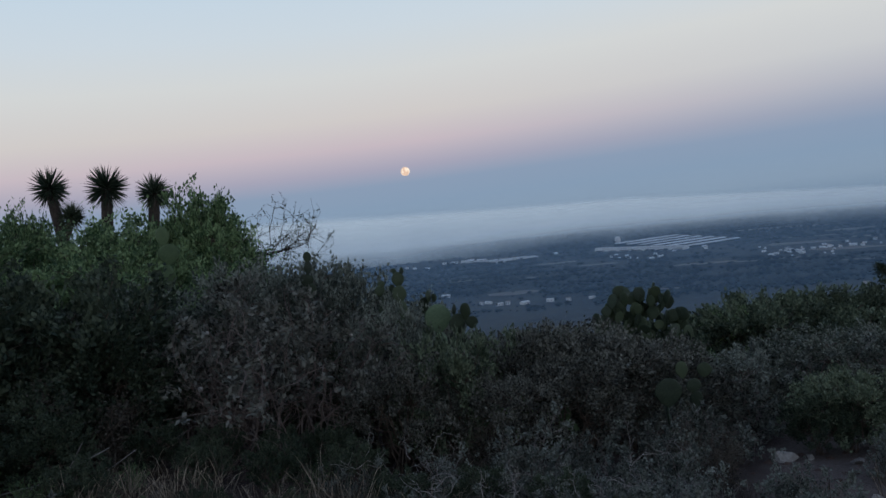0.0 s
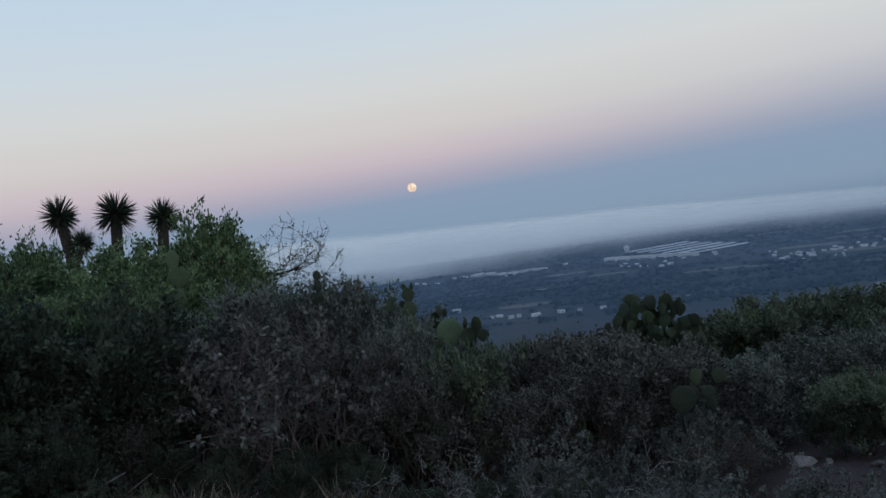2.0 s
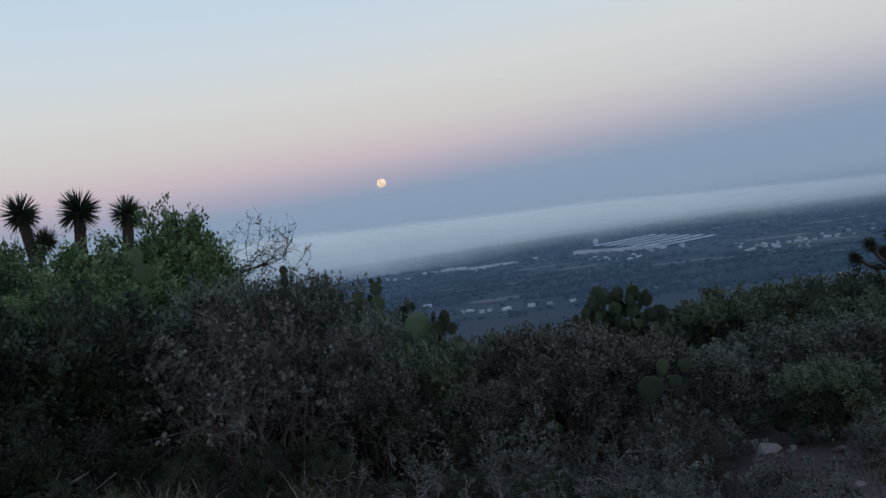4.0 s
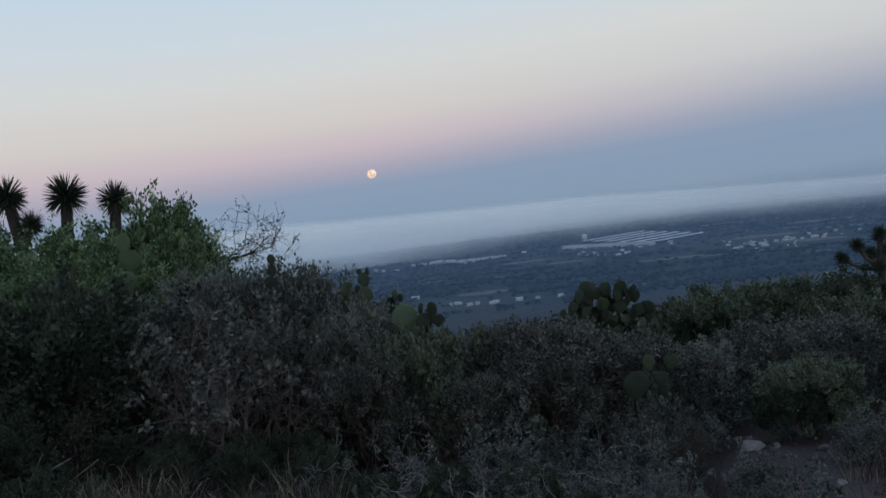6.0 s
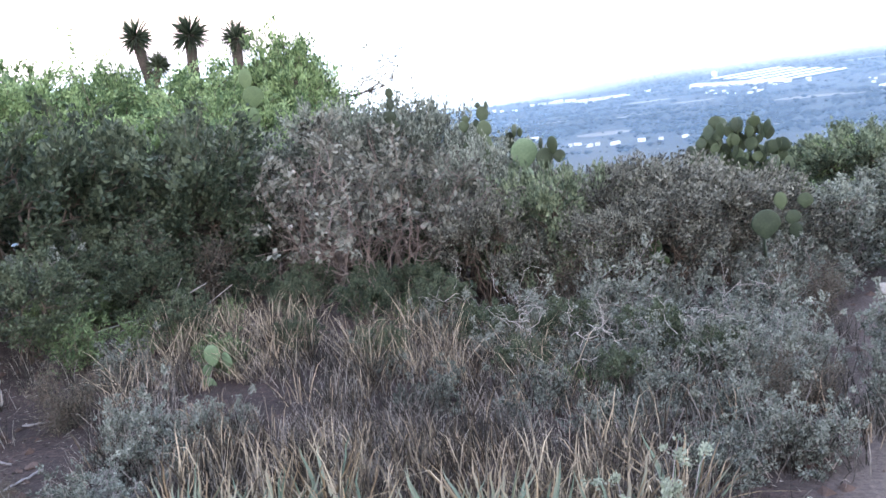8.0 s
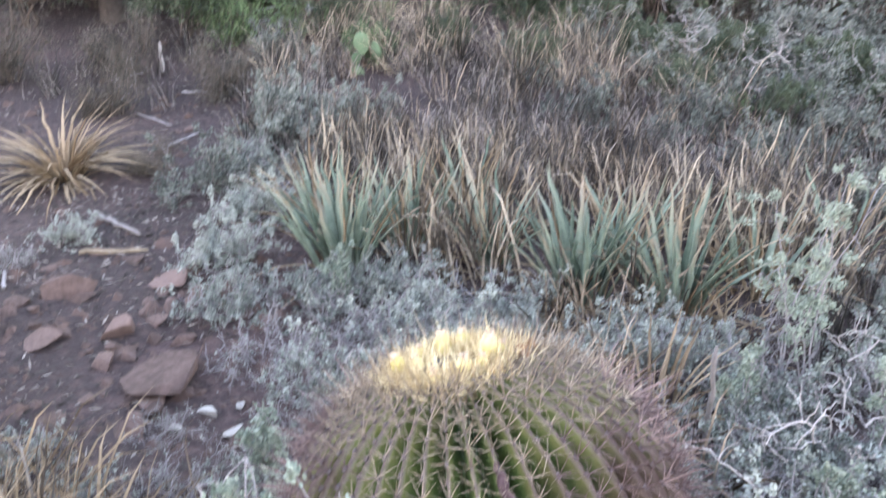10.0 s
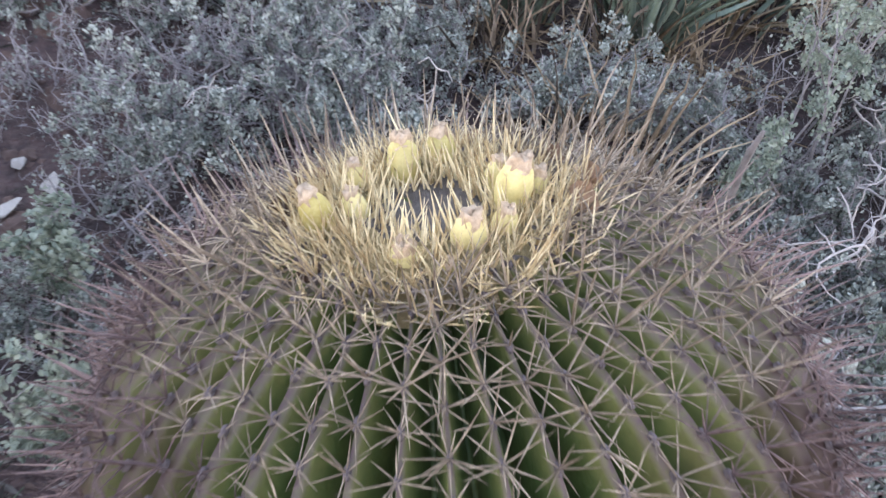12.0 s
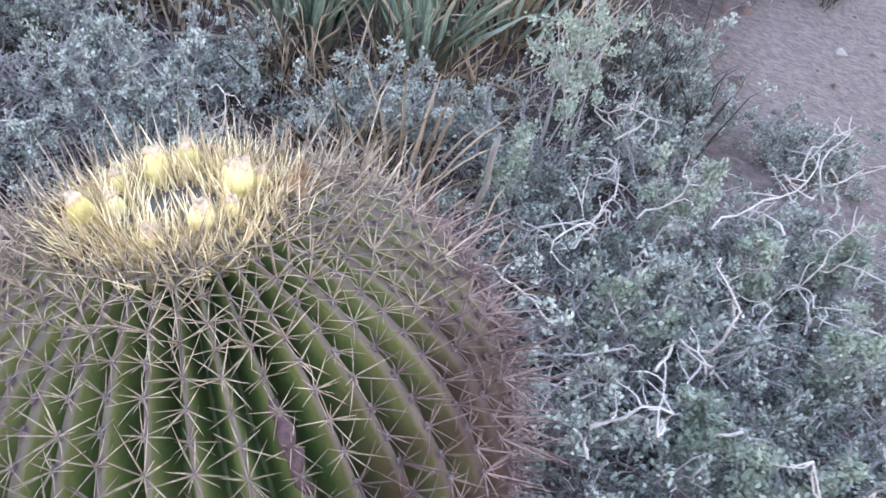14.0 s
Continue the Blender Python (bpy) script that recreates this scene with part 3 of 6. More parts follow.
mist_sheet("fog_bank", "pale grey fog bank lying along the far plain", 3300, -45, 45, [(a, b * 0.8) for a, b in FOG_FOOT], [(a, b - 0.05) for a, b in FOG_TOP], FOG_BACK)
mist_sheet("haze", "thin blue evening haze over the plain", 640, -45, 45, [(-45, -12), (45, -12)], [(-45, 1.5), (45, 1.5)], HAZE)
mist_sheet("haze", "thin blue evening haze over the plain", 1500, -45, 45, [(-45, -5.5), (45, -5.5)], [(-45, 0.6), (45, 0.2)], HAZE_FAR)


def box(buf, x0, y0, z0, x1, y1, z1):
    v = [(x0, y0, z0), (x1, y0, z0), (x1, y1, z0), (x0, y1, z0), (x0, y0, z1), (x1, y0, z1), (x1, y1, z1), (x0, y1, z1)]
    buf.add(v, [(0, 3, 2, 1), (4, 5, 6, 7), (0, 1, 5, 4), (1, 2, 6, 5), (2, 3, 7, 6), (3, 0, 4, 7)])


def build_house(w, d, h, mat, roof_mat, pitched):
    ob = thing("house", "small whitewashed house on the plain", "house", "houses on the plain")
    b = Buf()
    box(b, -w / 2, -d / 2, -3, w / 2, d / 2, h)
    part("wall", b, mat, ob)
    b = Buf()
    if pitched:
        e = 0.5
        v = [(-w / 2 - e, -d / 2 - e, h), (w / 2 + e, -d / 2 - e, h), (w / 2 + e, d / 2 + e, h), (-w / 2 - e, d / 2 + e, h), (-w / 2 - e, 0, h + d * 0.25), (w / 2 + e, 0, h + d * 0.25)]
        b.add(v, [(0, 1, 5, 4), (2, 3, 4, 5), (0, 4, 3), (1, 2, 5), (0, 3, 2, 1)])
    else:
        box(b, -w / 2 - 0.3, -d / 2 - 0.3, h, w / 2 + 0.3, d / 2 + 0.3, h + 0.6)
    part("roof", b, roof_mat, ob)
    for k in range(max(2, int(w // 4))):
        b = Buf()
        cx = -w / 2 + w * (k + 0.5) / max(2, int(w // 4))
        box(b, cx - 0.7, -d / 2 - 0.06, h * 0.35, cx + 0.7, -d / 2 + 0.05, h * 0.75)
        part("window", b, WINDOW_DARK, ob)
    return ob


def place_far(x, y, turn, s=1.0):
    return pose(x, y, VALLEY, 0, 0, turn) @ Matrix.Scale(s, 4)


far_rng = random.Random(5)
house_a, house_b, house_c = build_house(11, 8, 5.0, WALL_WHITE, ROOF_LIGHT, False), build_house(9, 8, 6.5, WALL_WHITE, ROOF_TAN, True), build_house(18, 10, 4.5, WALL_WHITE, ROOF_LIGHT, True)
NEAR_HOUSES = [(40, 1137, 1), (50, 1142, 2), (63, 1109, 0), (74, 1113, 1), (95, 1099, 2), (128, 1098, 0), (150, 1085, 1), (180, 1085, 0), (-7, 1283, 2), (464, 948, 1)]
TOWN = []
for x0, y0, x1, y1, count in [(-110, 2064, -38, 1995, 5), (-7, 2131, 75, 2106, 12), (75, 2106, 120, 2010, 5), (118, 1972, 156, 2045, 11), (156, 2045, 219, 2070, 8), (255, 2105, 275, 2120, 3)]:
    for k in range(count):
        f = (k + far_rng.uniform(0.1, 0.9)) / count
        TOWN.append((x0 + (x1 - x0) * f + far_rng.uniform(-4, 4), y0 + (y1 - y0) * f + far_rng.uniform(-14, 14)))
EAST = [(614, 1672), (578, 1555), (572, 1480), (624, 1546), (655, 1572), (655, 1523), (691, 1536), (753, 1601), (754, 1538), (766, 1502), (604, 1521), (625, 1411), (609, 1630), (340, 1765), (352, 1745), (366, 1720), (378, 1700), (398, 1660), (640, 1600), (700, 1580), (720, 1510), (800, 1590), (830, 1560)] + [(far_rng.uniform(555, 730), far_rng.uniform(1350, 1560)) for _ in range(22)]
FACTORY_YARD = [(397, 1673), (419, 1674), (366, 1848), (379, 1797), (543, 1786), (661, 2033), (599, 2052), (430, 1760), (480, 1800), (350, 1830), (560, 1850)]
stock = (house_a, house_b, house_c)
used = set()
for x, y, k in [*NEAR_HOUSES, *((x, y, far_rng.randrange(3)) for x, y in TOWN + EAST + FACTORY_YARD)]:
    m = place_far(x, y, math.degrees(math.atan2(-x, y)) + far_rng.uniform(-50, 50), (far_rng.uniform(0.5, 0.8) if y < 1300 else far_rng.uniform(0.35, 0.85) * (0.8 if x > 300 else 1.3)))
    if k in used:
        copy_thing(stock[k], m)
    else:
        used.add(k)
        stock[k]["at"] = [c for row in m for c in row]
for ob in stock:
    vals = list(ob["at"])
    ob.matrix_basis = Matrix([vals[i * 4:i * 4 + 4] for i in range(4)])
    del ob["at"]


def build_factory():
    """A long white front hall with a comb of ridged sheds behind it, seen end on."""
    ob = thing("factory", "long low white factory with ridged roofs on the plain", "factory")
    for k in range(6):
        x0, w, ln = 42 + k * 37, 19, 215 - k * 3
        b = Buf()
        up = (5 - k) * 2.4
        box(b, x0, 14, -2, x0 + w, 14 + ln, up + 4)
        # dark wall colour stands in for the shaded gaps between the white roofs
        part("wall", b, FAR_WOODS, ob, "shed side coloured dark for the shaded gap between roofs")
        b = Buf()
        b.add([(x0 + c, y, z) for y in (13, 15 + ln) for c, z in ((-1, up + 4.1), (w + 1, up + 4.1), (w * 0.5, up + 6.6))], [(0, 1, 2), (3, 5, 4), (0, 2, 5, 3), (1, 4, 5, 2), (0, 3, 4, 1)])
        part("roof", b, ROOF_LIGHT, ob)
    for k in range(7):
        x0 = k * 38
        b = Buf()
        box(b, x0, -9, -2, x0 + 37.4, 9, 8.6)
        part("front_hall", b, WALL_WHITE, ob)
        b = Buf()
        box(b, x0 + 4, -9.3, 0.5, x0 + 33, -9.02, 2.2)
        part("window", b, WINDOW_DARK, ob)
    b = Buf()
    b.tube([(-22, 95, 0), (-22, 95, 15), (-22, 95, 17), (-22, 95, 25), (-22, 95, 28)], [3, 3, 7, 7, 2], 12)
    part("water_tower", b, WALL_WHITE, ob)
    ob.matrix_basis = pose(362, 2046, VALLEY, 0, 0, -54.8)


build_factory()


def build_fields():
    for x, y, w, d, t in [(227, 1784, 110, 60, 8), (291, 1642, 90, 40, -10), (436, 1438, 120, 55, -16), (297, 1111, 60, 22, -15), (93, 1252, 90, 60, -4), (498, 1398, 60, 30, -20), (560, 1385, 80, 30, -20), (690, 1470, 140, 70, -24),
                           (702, 1690, 150, 80, -22), (20, 1560, 100, 40, 0), (860, 1700, 170, 60, -26), (960, 1950, 220, 90, -26), (800, 1850, 160, 50, -24), (1050, 1750, 180, 60, -30), (900, 2300, 300, 110, -22), (640, 2400, 220, 80, -15), (760, 1350, 120, 30, -30), (620, 1250, 90, 30, -25), (170, 1480, 120, 30, -6)]:
        rng = np.random.default_rng(int(x) & 255)
        b = Buf()
        k = 14
        ang = np.arange(k) * 2 * np.pi / k
        sq = 1 / np.maximum(np.abs(np.cos(ang)), np.abs(np.sin(ang)))
        r = (sq * 0.5 + 0.35) * rng.uniform(0.85, 1.1, k)
        pts = np.stack([np.cos(ang) * r * w / 2, np.sin(ang) * r * d / 2, np.full(k, 0.6)], 1)
        b.add(pts, [tuple(range(k))])
        ob = new("field", b.mesh("field", FIELD_TAN))
        ob.matrix_basis = pose(x, y, VALLEY, 0, 0, t)
        tagged(ob, "pale dry harvested field on the plain", "field", kind="structure")


build_fields()


def build_woods():
    """Thousands of small rough crowns on the plain, thicker along hedge lines."""
    rng = np.random.default_rng(11)
    buf = Buf()
    n = 15000
    y = 1010 + 2290 * rng.random(n) ** 1.3
    x = y * np.tan(np.radians(rng.uniform(-20, 36, n)))
    row = (rng.random(n) < 0.45)
    y = np.where(row, np.round(y / 130) * 130 + rng.normal(0, 9, n) + x * 0.05, y)
    open_land = [(40, 1125, 90), (140, 1095, 60), (290, 1640, 70), (230, 1784, 70), (436, 1438, 75), (93, 1250, 60), (620, 1560, 130), (700, 1600, 130), (480, 1960, 190), (560, 2050, 170), (690, 1470, 90), (100, 2170, 120), (-80, 2150, 90), (220, 2220, 70)]
    keep = np.ones(n, bool)
    for cx, cy, r in open_land:
        keep &= ((x - cx) ** 2 + ((y - cy) * 0.55) ** 2 > (r * 0.8) ** 2) | (rng.random(n) < 0.12)
    x, y = x[keep], y[keep]
    n = len(x)
    s = rng.uniform(1.2, 4.2, n)
    dirs = unit(np.array([(1, 0, .2), (.3, .9, .3), (-.8, .6, .1), (-.8, -.6, .3), (.3, -.9, .1), (0.1, 0, 1.1), (.6, .5, .9), (-.4, .4, .95), (-.3, -.6, .9), (.6, -.4, .8)]))
    bm = bmesh.new()
    for d in dirs:
        bm.verts.new(d)
    bm.verts.new((0, 0, -0.6))
    hull = bmesh.ops.convex_hull(bm, input=bm.verts[:])
    bm.verts.index_update()
    base = np.array([v.co[:] for v in bm.verts])
    faces = [tuple(v.index for v in f.verts) for f in bm.faces]
    bm.free()
    v = base[None] * rng.uniform(0.7, 1.3, (n, len(base), 1)) * s[:, None, None] * np.array([1.5, 1.5, 0.8])
    v = v + np.stack([x, y, np.full(n, VALLEY) + s * 0.5], 1)[:, None]
    buf.many(v, faces)
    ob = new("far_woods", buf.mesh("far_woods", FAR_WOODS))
    tagged(ob, "dark scattered trees and hedges over the plain", "woods", kind="stuff")


build_woods()

# ---- barrel cactus ----
AXIS = Vector((-0.22, 0.28, 1.0)).normalized()
CROWN = Vector((0.0, 1.505, 1.03))
RIBS = 44
CACTUS = Matrix.Translation(CROWN) @ AXIS.to_track_quat("Z", "Y").to_matrix().to_4x4()


def barrel_profile(s):
    """Radius and height below the crown, at s from 0 (crown) to 1 (foot)."""
    a, b, p = 0.372, 0.33, 2.2
    if s < 0.6:
        t = s / 0.6 * math.pi / 2
        return a * math.sin(t) ** (2 / p), -b * (1 - math.cos(t) ** (2 / p))
    t = (s - 0.6) / 0.4
    return a * (1 - 0.3 * t ** 2), -b - 0.38 * t


def build_cactus():
    root = thing("barrel_cactus", "large spiny green barrel cactus with a ring of yellow fruit", "cactus")
    root.matrix_basis = CACTUS
    rng = np.random.default_rng(3)
    # body: rounded ribs with deep furrows
    per, rows = 10, 72
    cols = RIBS * per
    ss = np.linspace(0.02, 1.0, rows) ** 1.0
    prof = np.array([barrel_profile(s) for s in ss])
    arc = np.concatenate([[0], np.cumsum(np.linalg.norm(np.diff(prof, axis=0), axis=1))])
    th = np.arange(cols) * 2 * np.pi / cols
    wave = 0.5 + 0.5 * np.cos(th * RIBS)
    crest = np.clip(np.arccos(1 - 2 * wave) / np.pi, 0, 1) * 0.75 + wave * 0.25
    wob = np.array([noise.noise((math.cos(t) * 3, math.sin(t) * 3, 0.5)) for t in th])
    verts, uvs = [], []
    nrm = unit(np.stack([np.gradient(prof[:, 1]) * -1, np.gradient(prof[:, 0])], 1))
    for i in range(rows):
        r, h = prof[i]
        depth = 0.080 * min(1.0, max(0.0, (r - 0.05) / 0.16))
        off = -depth * (1 - crest) + 0.006 * wob
        rr, hh = r + nrm[i, 0] * off, h + nrm[i, 1] * off
        if r < 0.11:
            hh = hh - 0.02 * (1 - r / 0.11)
        verts.append(np.stack([np.cos(th) * rr, np.sin(th) * rr, hh], 1))
    body = Buf()
    faces = [(i * cols + j, (i + 1) * cols + j, (i + 1) * cols + (j + 1) % cols, i * cols + (j + 1) % cols) for i in range(rows - 1) for j in range(cols)]
    body.add(np.concatenate(verts), faces)
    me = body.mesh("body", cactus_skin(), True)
    lay = me.uv_layers.new(name="ribs")
    for poly in me.polygons:
        for li in poly.loop_indices:
            vi = me.loops[li].vertex_index
            i, j = divmod(vi, cols)
            jj = cols if (j == 0 and any(me.loops[q].vertex_index % cols == cols - 1 for q in poly.loop_indices)) else j
            lay.data[li].uv = (jj / per, arc[i] * 10)
    part("body", me, None, root)
    # woolly crown
    wool = Buf()
    k = 28
    rings = [(0.0, -0.011), (0.03, -0.010), (0.06, -0.006), (0.085, -0.004), (0.108, -0.012)]
    vv = []
    for r, h in rings:
        for j in range(k):
            a = 2 * math.pi * j / k
            vv.append((r * math.cos(a), r * math.sin(a), h + 0.004 * noise.noise((r * 60 * math.cos(a), r * 60 * math.sin(a), 0))))
    wool.add(vv, [(i * k + j, (i + 1) * k + j, (i + 1) * k + (j + 1) % k, i * k + (j + 1) % k) for i in range(len(rings) - 1) for j in range(k)])
    part("woolly_crown", wool, WOOL, root, "grey woolly centre of the crown", True)

    # spine clusters
    def spine(buf, p, d, ln, r, curve, root_vertex=False):
        bend = np.array([0, 0, -1.0]) * curve * ln
        pts = [p, p + d * ln * 0.5 + bend * 0.2, p + d * ln + bend]
        k = buf.n
        buf.tube(pts, [r, r * 0.8, r * 0.12], 4)
        if root_vertex:
            buf.f.extend([(0, k + q, k + (q + 1) % 4) for q in range(4)])

    def cluster(seed, young):
        g = np.random.default_rng(seed)
        buf = Buf()
        buf.add([(0, 0, 0)], [])
        z = np.array([0, 0, 1.0])
        n = int(g.integers(6, 10))
        size = 0.72 if young else 1.08
        for q in range(n):
            a = 2 * math.pi * (q + g.uniform(-0.45, 0.45)) / n
            up = g.uniform(0.1, 1.0) if not young else g.uniform(1.0, 3.0)
            d = unit(np.array([math.cos(a), math.sin(a), up]))
            spine(buf, z * 0.001, d, g.uniform(0.016, 0.046) * size, 0.00075, g.uniform(-0.15, 0.25), True)
        d = unit(np.array([g.uniform(-0.25, 0.25), g.uniform(-0.5, 0.1), 1.0]))
        spine(buf, z * 0.001, d, g.uniform(0.042, 0.074) * size, 0.00115, g.uniform(0.0, 0.06), True)
        return buf

    old = [cluster(20 + k, False) for k in range(9)]
    young = [cluster(40 + k, True) for k in range(9)]
    worn_me = [b.mesh("areole", SPINE_WEATHERED) for b in old]
    old_me = [b.mesh("areole", SPINE_OLD) for b in old]
    young_me = [b.mesh("areole", SPINE_YOUNG) for b in young]
    pad = Buf()
    pad.tube([(0, 0, -0.004), (0, 0, 0.001), (0, 0, 0.0035)], [0.0036, 0.0038, 0.0018], 7)
    rest_old, rest_worn, rest_young, wads, front = Buf(), Buf(), Buf(), Buf(), []
    total = arc[-1]
    for rib in range(RIBS):
        a = 2 * math.pi * rib / RIBS
        s = 0.05 + rng.uniform(0, 0.02)
        while s < total * 0.97:
            i = int(np.searchsorted(arc, s))
            i = min(max(i, 1), rows - 1)
            f = (s - arc[i - 1]) / (arc[i] - arc[i - 1])
            r, h = prof[i - 1] + (prof[i] - prof[i - 1]) * f
            nn = unit(nrm[i])
            if r < 0.11:
                h -= 0.02 * (1 - r / 0.11)
            p = Vector(((r + 0.001) * math.cos(a), (r + 0.001) * math.sin(a), h))
            out = Vector((nn[0] * math.cos(a), nn[0] * math.sin(a), nn[1]))
            out = (out + Vector((0, 0, 0.4 if r < 0.17 else 0.05))).normalized()
            down = Vector((0, 0, -1)) if out.z < 0.9 else Vector((math.cos(a), math.sin(a), -0.3))
            x = (-down).cross(out).normalized()
            y = out.cross(x)
            m = Matrix((x, y, out)).transposed().to_4x4()
            m.translation = p
            seat = m @ Matrix.Diagonal((0.75, 1.6, 0.8, 1))
            m = m @ Matrix.Rotation(rng.uniform(-1.6, 1.6), 4, "Z") @ Matrix.Scale(rng.uniform(0.75, 1.25) * (1.12 if r < 0.2 else 1.0), 4)
            is_young = r < 0.112 + rng.uniform(0, 0.025)
            facing = (CACTUS.to_3x3() @ out) @ (Vector((0.1, 1.0, 1.55)) - (CACTUS @ p)).normalized()
            aged = s + 0.3 * abs((CACTUS.to_3x3() @ out).x) + rng.uniform(-0.08, 0.08)
            if aged >= 0.42:
                m = m @ Matrix.Diagonal((1.1, 1.1, 1.35, 1))
            front.append((facing if s < 0.42 else -1, seat, m, 0 if is_young else (1 if aged < 0.42 else 2)))
            s += 0.022 if r < 0.13 else rng.uniform(0.028, 0.035)
    front.sort(key=lambda q: -q[0])
    for n, (_, seat, m, is_young) in enumerate(front):
        k = int(rng.integers(0, 9))
        if n < 300:
            ob = part("areole", (young_me, old_me, worn_me)[is_young][k], None, root)
            ob.matrix_basis = m
        else:
            src, dst = (old if is_young else young)[k], (rest_young, rest_old, rest_worn)[is_young]
            mm = np.array(m)
            v = np.concatenate(src.v)
            dst.add(v @ mm[:3, :3].T + mm[:3, 3], src.f)
        mm = np.array(seat)
        v = np.concatenate(pad.v)
        wads.add(v @ mm[:3, :3].T + mm[:3, 3], pad.f)
    for b, mat, lab in ((rest_worn, SPINE_WEATHERED, "weathered brown spines low on the body"), (rest_old, SPINE_OLD, "tan spines"), (rest_young, SPINE_YOUNG, "cream spines of the crown")):
        tagged(part("spine_cover", b, mat, root, lab), kind="stuff")
    tagged(part("areole_wool", wads, AREOLE, root, "grey woolly spine cushions"), kind="stuff")

    # fruit: world places of the tips, and size
    inv = CACTUS.inverted()
    body_prof = [(0.0, -0.022), (0.007, -0.02), (0.0115, -0.012), (0.0135, -0.002), (0.0132, 0.008), (0.0112, 0.016), (0.0085, 0.021), (0.006, 0.024)]
    tip_prof = [(0.0092, 0.0175), (0.0086, 0.0215), (0.0074, 0.0255), (0.0070, 0.0295), (0.0035, 0.0285), (0.0, 0.027)]

    def lathe(profile, k, jag, seed):
        b, g = Buf(), np.random.default_rng(seed)
        v = []
        for r, h in profile:
            for j in range(k):
                q = 1 + jag * g.normal()
                v.append((r * q * math.cos(2 * math.pi * j / k), r * q * math.sin(2 * math.pi * j / k), h + jag * 0.01 * g.normal()))
        b.add(v, [(i * k + j, i * k + (j + 1) % k, (i + 1) * k + (j + 1) % k, (i + 1) * k + j) for i in range(len(profile) - 1) for j in range(k)])
        return b
    fruit_me = lathe(body_prof, 14, 0.02, 1).mesh("fruit", FRUIT_YELLOW, True)
    tip_me = [lathe(tip_prof, 13, 0.20, 5 + q).mesh("dried_flower", FRUIT_TUFT, True) for q in range(3)]
    for n, (x, y, z, s) in enumerate([(-0.037, 1.566, 1.020, 1.28), (-0.007, 1.598, 1.010, 1.22), (-0.092, 1.470, 1.033, 1.2), (-0.064, 1.490, 1.028, 0.95), (0.069, 1.516, 1.066, 1.3),
                                      (0.041, 1.453, 1.064, 1.2), (0.067, 1.475, 1.062, 0.9), (-0.004, 1.425, 1.048, 1.2), (-0.075, 1.54, 1.012, 0.9), (0.052, 1.55, 1.04, 0.95), (0.086, 1.54, 1.045, 0.95), (0.03, 1.42, 1.052, 0.85)]):
        p = inv @ Vector((x, y, z))
        d = (Vector((p.x * 2.2, p.y * 2.2, 0.5)).normalized() + inv.to_3x3() @ Vector((0, 0, 0.5))).normalized()
        m = d.to_track_quat("Z", "Y").to_matrix().to_4x4()
        m.translation = p - d * 0.012
        ob = part("fruit", fruit_me, None, root, "yellow fruit with a dried flower on top")
        ob.matrix_basis = m @ Matrix.Scale(s * 0.92, 4)
        part("dried_flower", tip_me[n % 3], None, ob, "shrivelled tan flower remains")
    # cream spines that lean in over the woolly centre, and golden ones between and outside the fruit
    centre, collar, felt = Buf(), Buf(), Buf()
    for q in range(230):
        a, r = rng.uniform(0, 2 * math.pi), rng.uniform(0.038, 0.090)
        lean, turn = rng.uniform(-0.15, 0.55), rng.normal(0, 0.2)
        d = unit(np.array([-math.cos(a) * lean - math.sin(a) * turn, -math.sin(a) * lean + math.cos(a) * turn, 1.0]))
        spine(centre, np.array([r * math.cos(a), r * math.sin(a), -0.012]), d, rng.uniform(0.026, 0.054), 0.0013, rng.uniform(-0.06, 0.06))
    for q in range(520):
        a, r = rng.uniform(0, 2 * math.pi), rng.uniform(0.046, 0.122)
        lean, turn = (0.5 - (r - 0.046) * 16) * rng.uniform(0.2, 1.0), rng.normal(0, 0.35)
        d = unit(np.array([-math.cos(a) * lean - math.sin(a) * turn, -math.sin(a) * lean + math.cos(a) * turn, 1.0]))
        spine(centre, np.array([r * math.cos(a), r * math.sin(a), -0.014]), d, rng.uniform(0.014, 0.030), 0.0010, rng.uniform(-0.10, 0.10))
    # pale golden felt between the young spines
    k, rows_f = 60, [(0.050, -0.010), (0.060, -0.004), (0.075, -0.001), (0.092, -0.004), (0.108, -0.011), (0.122, -0.024), (0.130, -0.036)]
    vv = []
    for r, h in rows_f:
        for q in range(k):
            a = 2 * math.pi * q / k
            n = noise.noise((r * 70 * math.cos(a), r * 70 * math.sin(a), 2.0))
            vv.append((r * (1 + 0.04 * n) * math.cos(a), r * (1 + 0.04 * n) * math.sin(a), h + 0.005 * n))
    felt.add(vv, [(i * k + q, (i + 1) * k + q, (i + 1) * k + (q + 1) % k, i * k + (q + 1) % k) for i in range(len(rows_f) - 1) for q in range(k)])
    part("felt_ring", felt, FELT, root, "pale golden felt round the crown", True)
    for q in range(700):
        a, r = rng.uniform(0, 2 * math.pi), rng.uniform(0.062, 0.150)
        lean, turn = -rng.uniform(0.0, 1.5) * (r / 0.11), rng.normal(0, 0.5)
        d = unit(np.array([-math.cos(a) * lean - math.sin(a) * turn, -math.sin(a) * lean + math.cos(a) * turn, 1.0]))
        spine(collar, np.array([r * math.cos(a), r * math.sin(a), -0.014 - 0.10 * max(0.0, r - 0.10)]), d, rng.uniform(0.018, 0.046), 0.0009, rng.uniform(-0.06, 0.10))
    tagged(part("crown_fringe", centre, SPINE_YOUNG, root, "long cream spines round the crown"), kind="stuff")
    tagged(part("crown_collar", collar, SPINE_YOUNG, root, "short golden spines between the fruit"), kind="stuff")
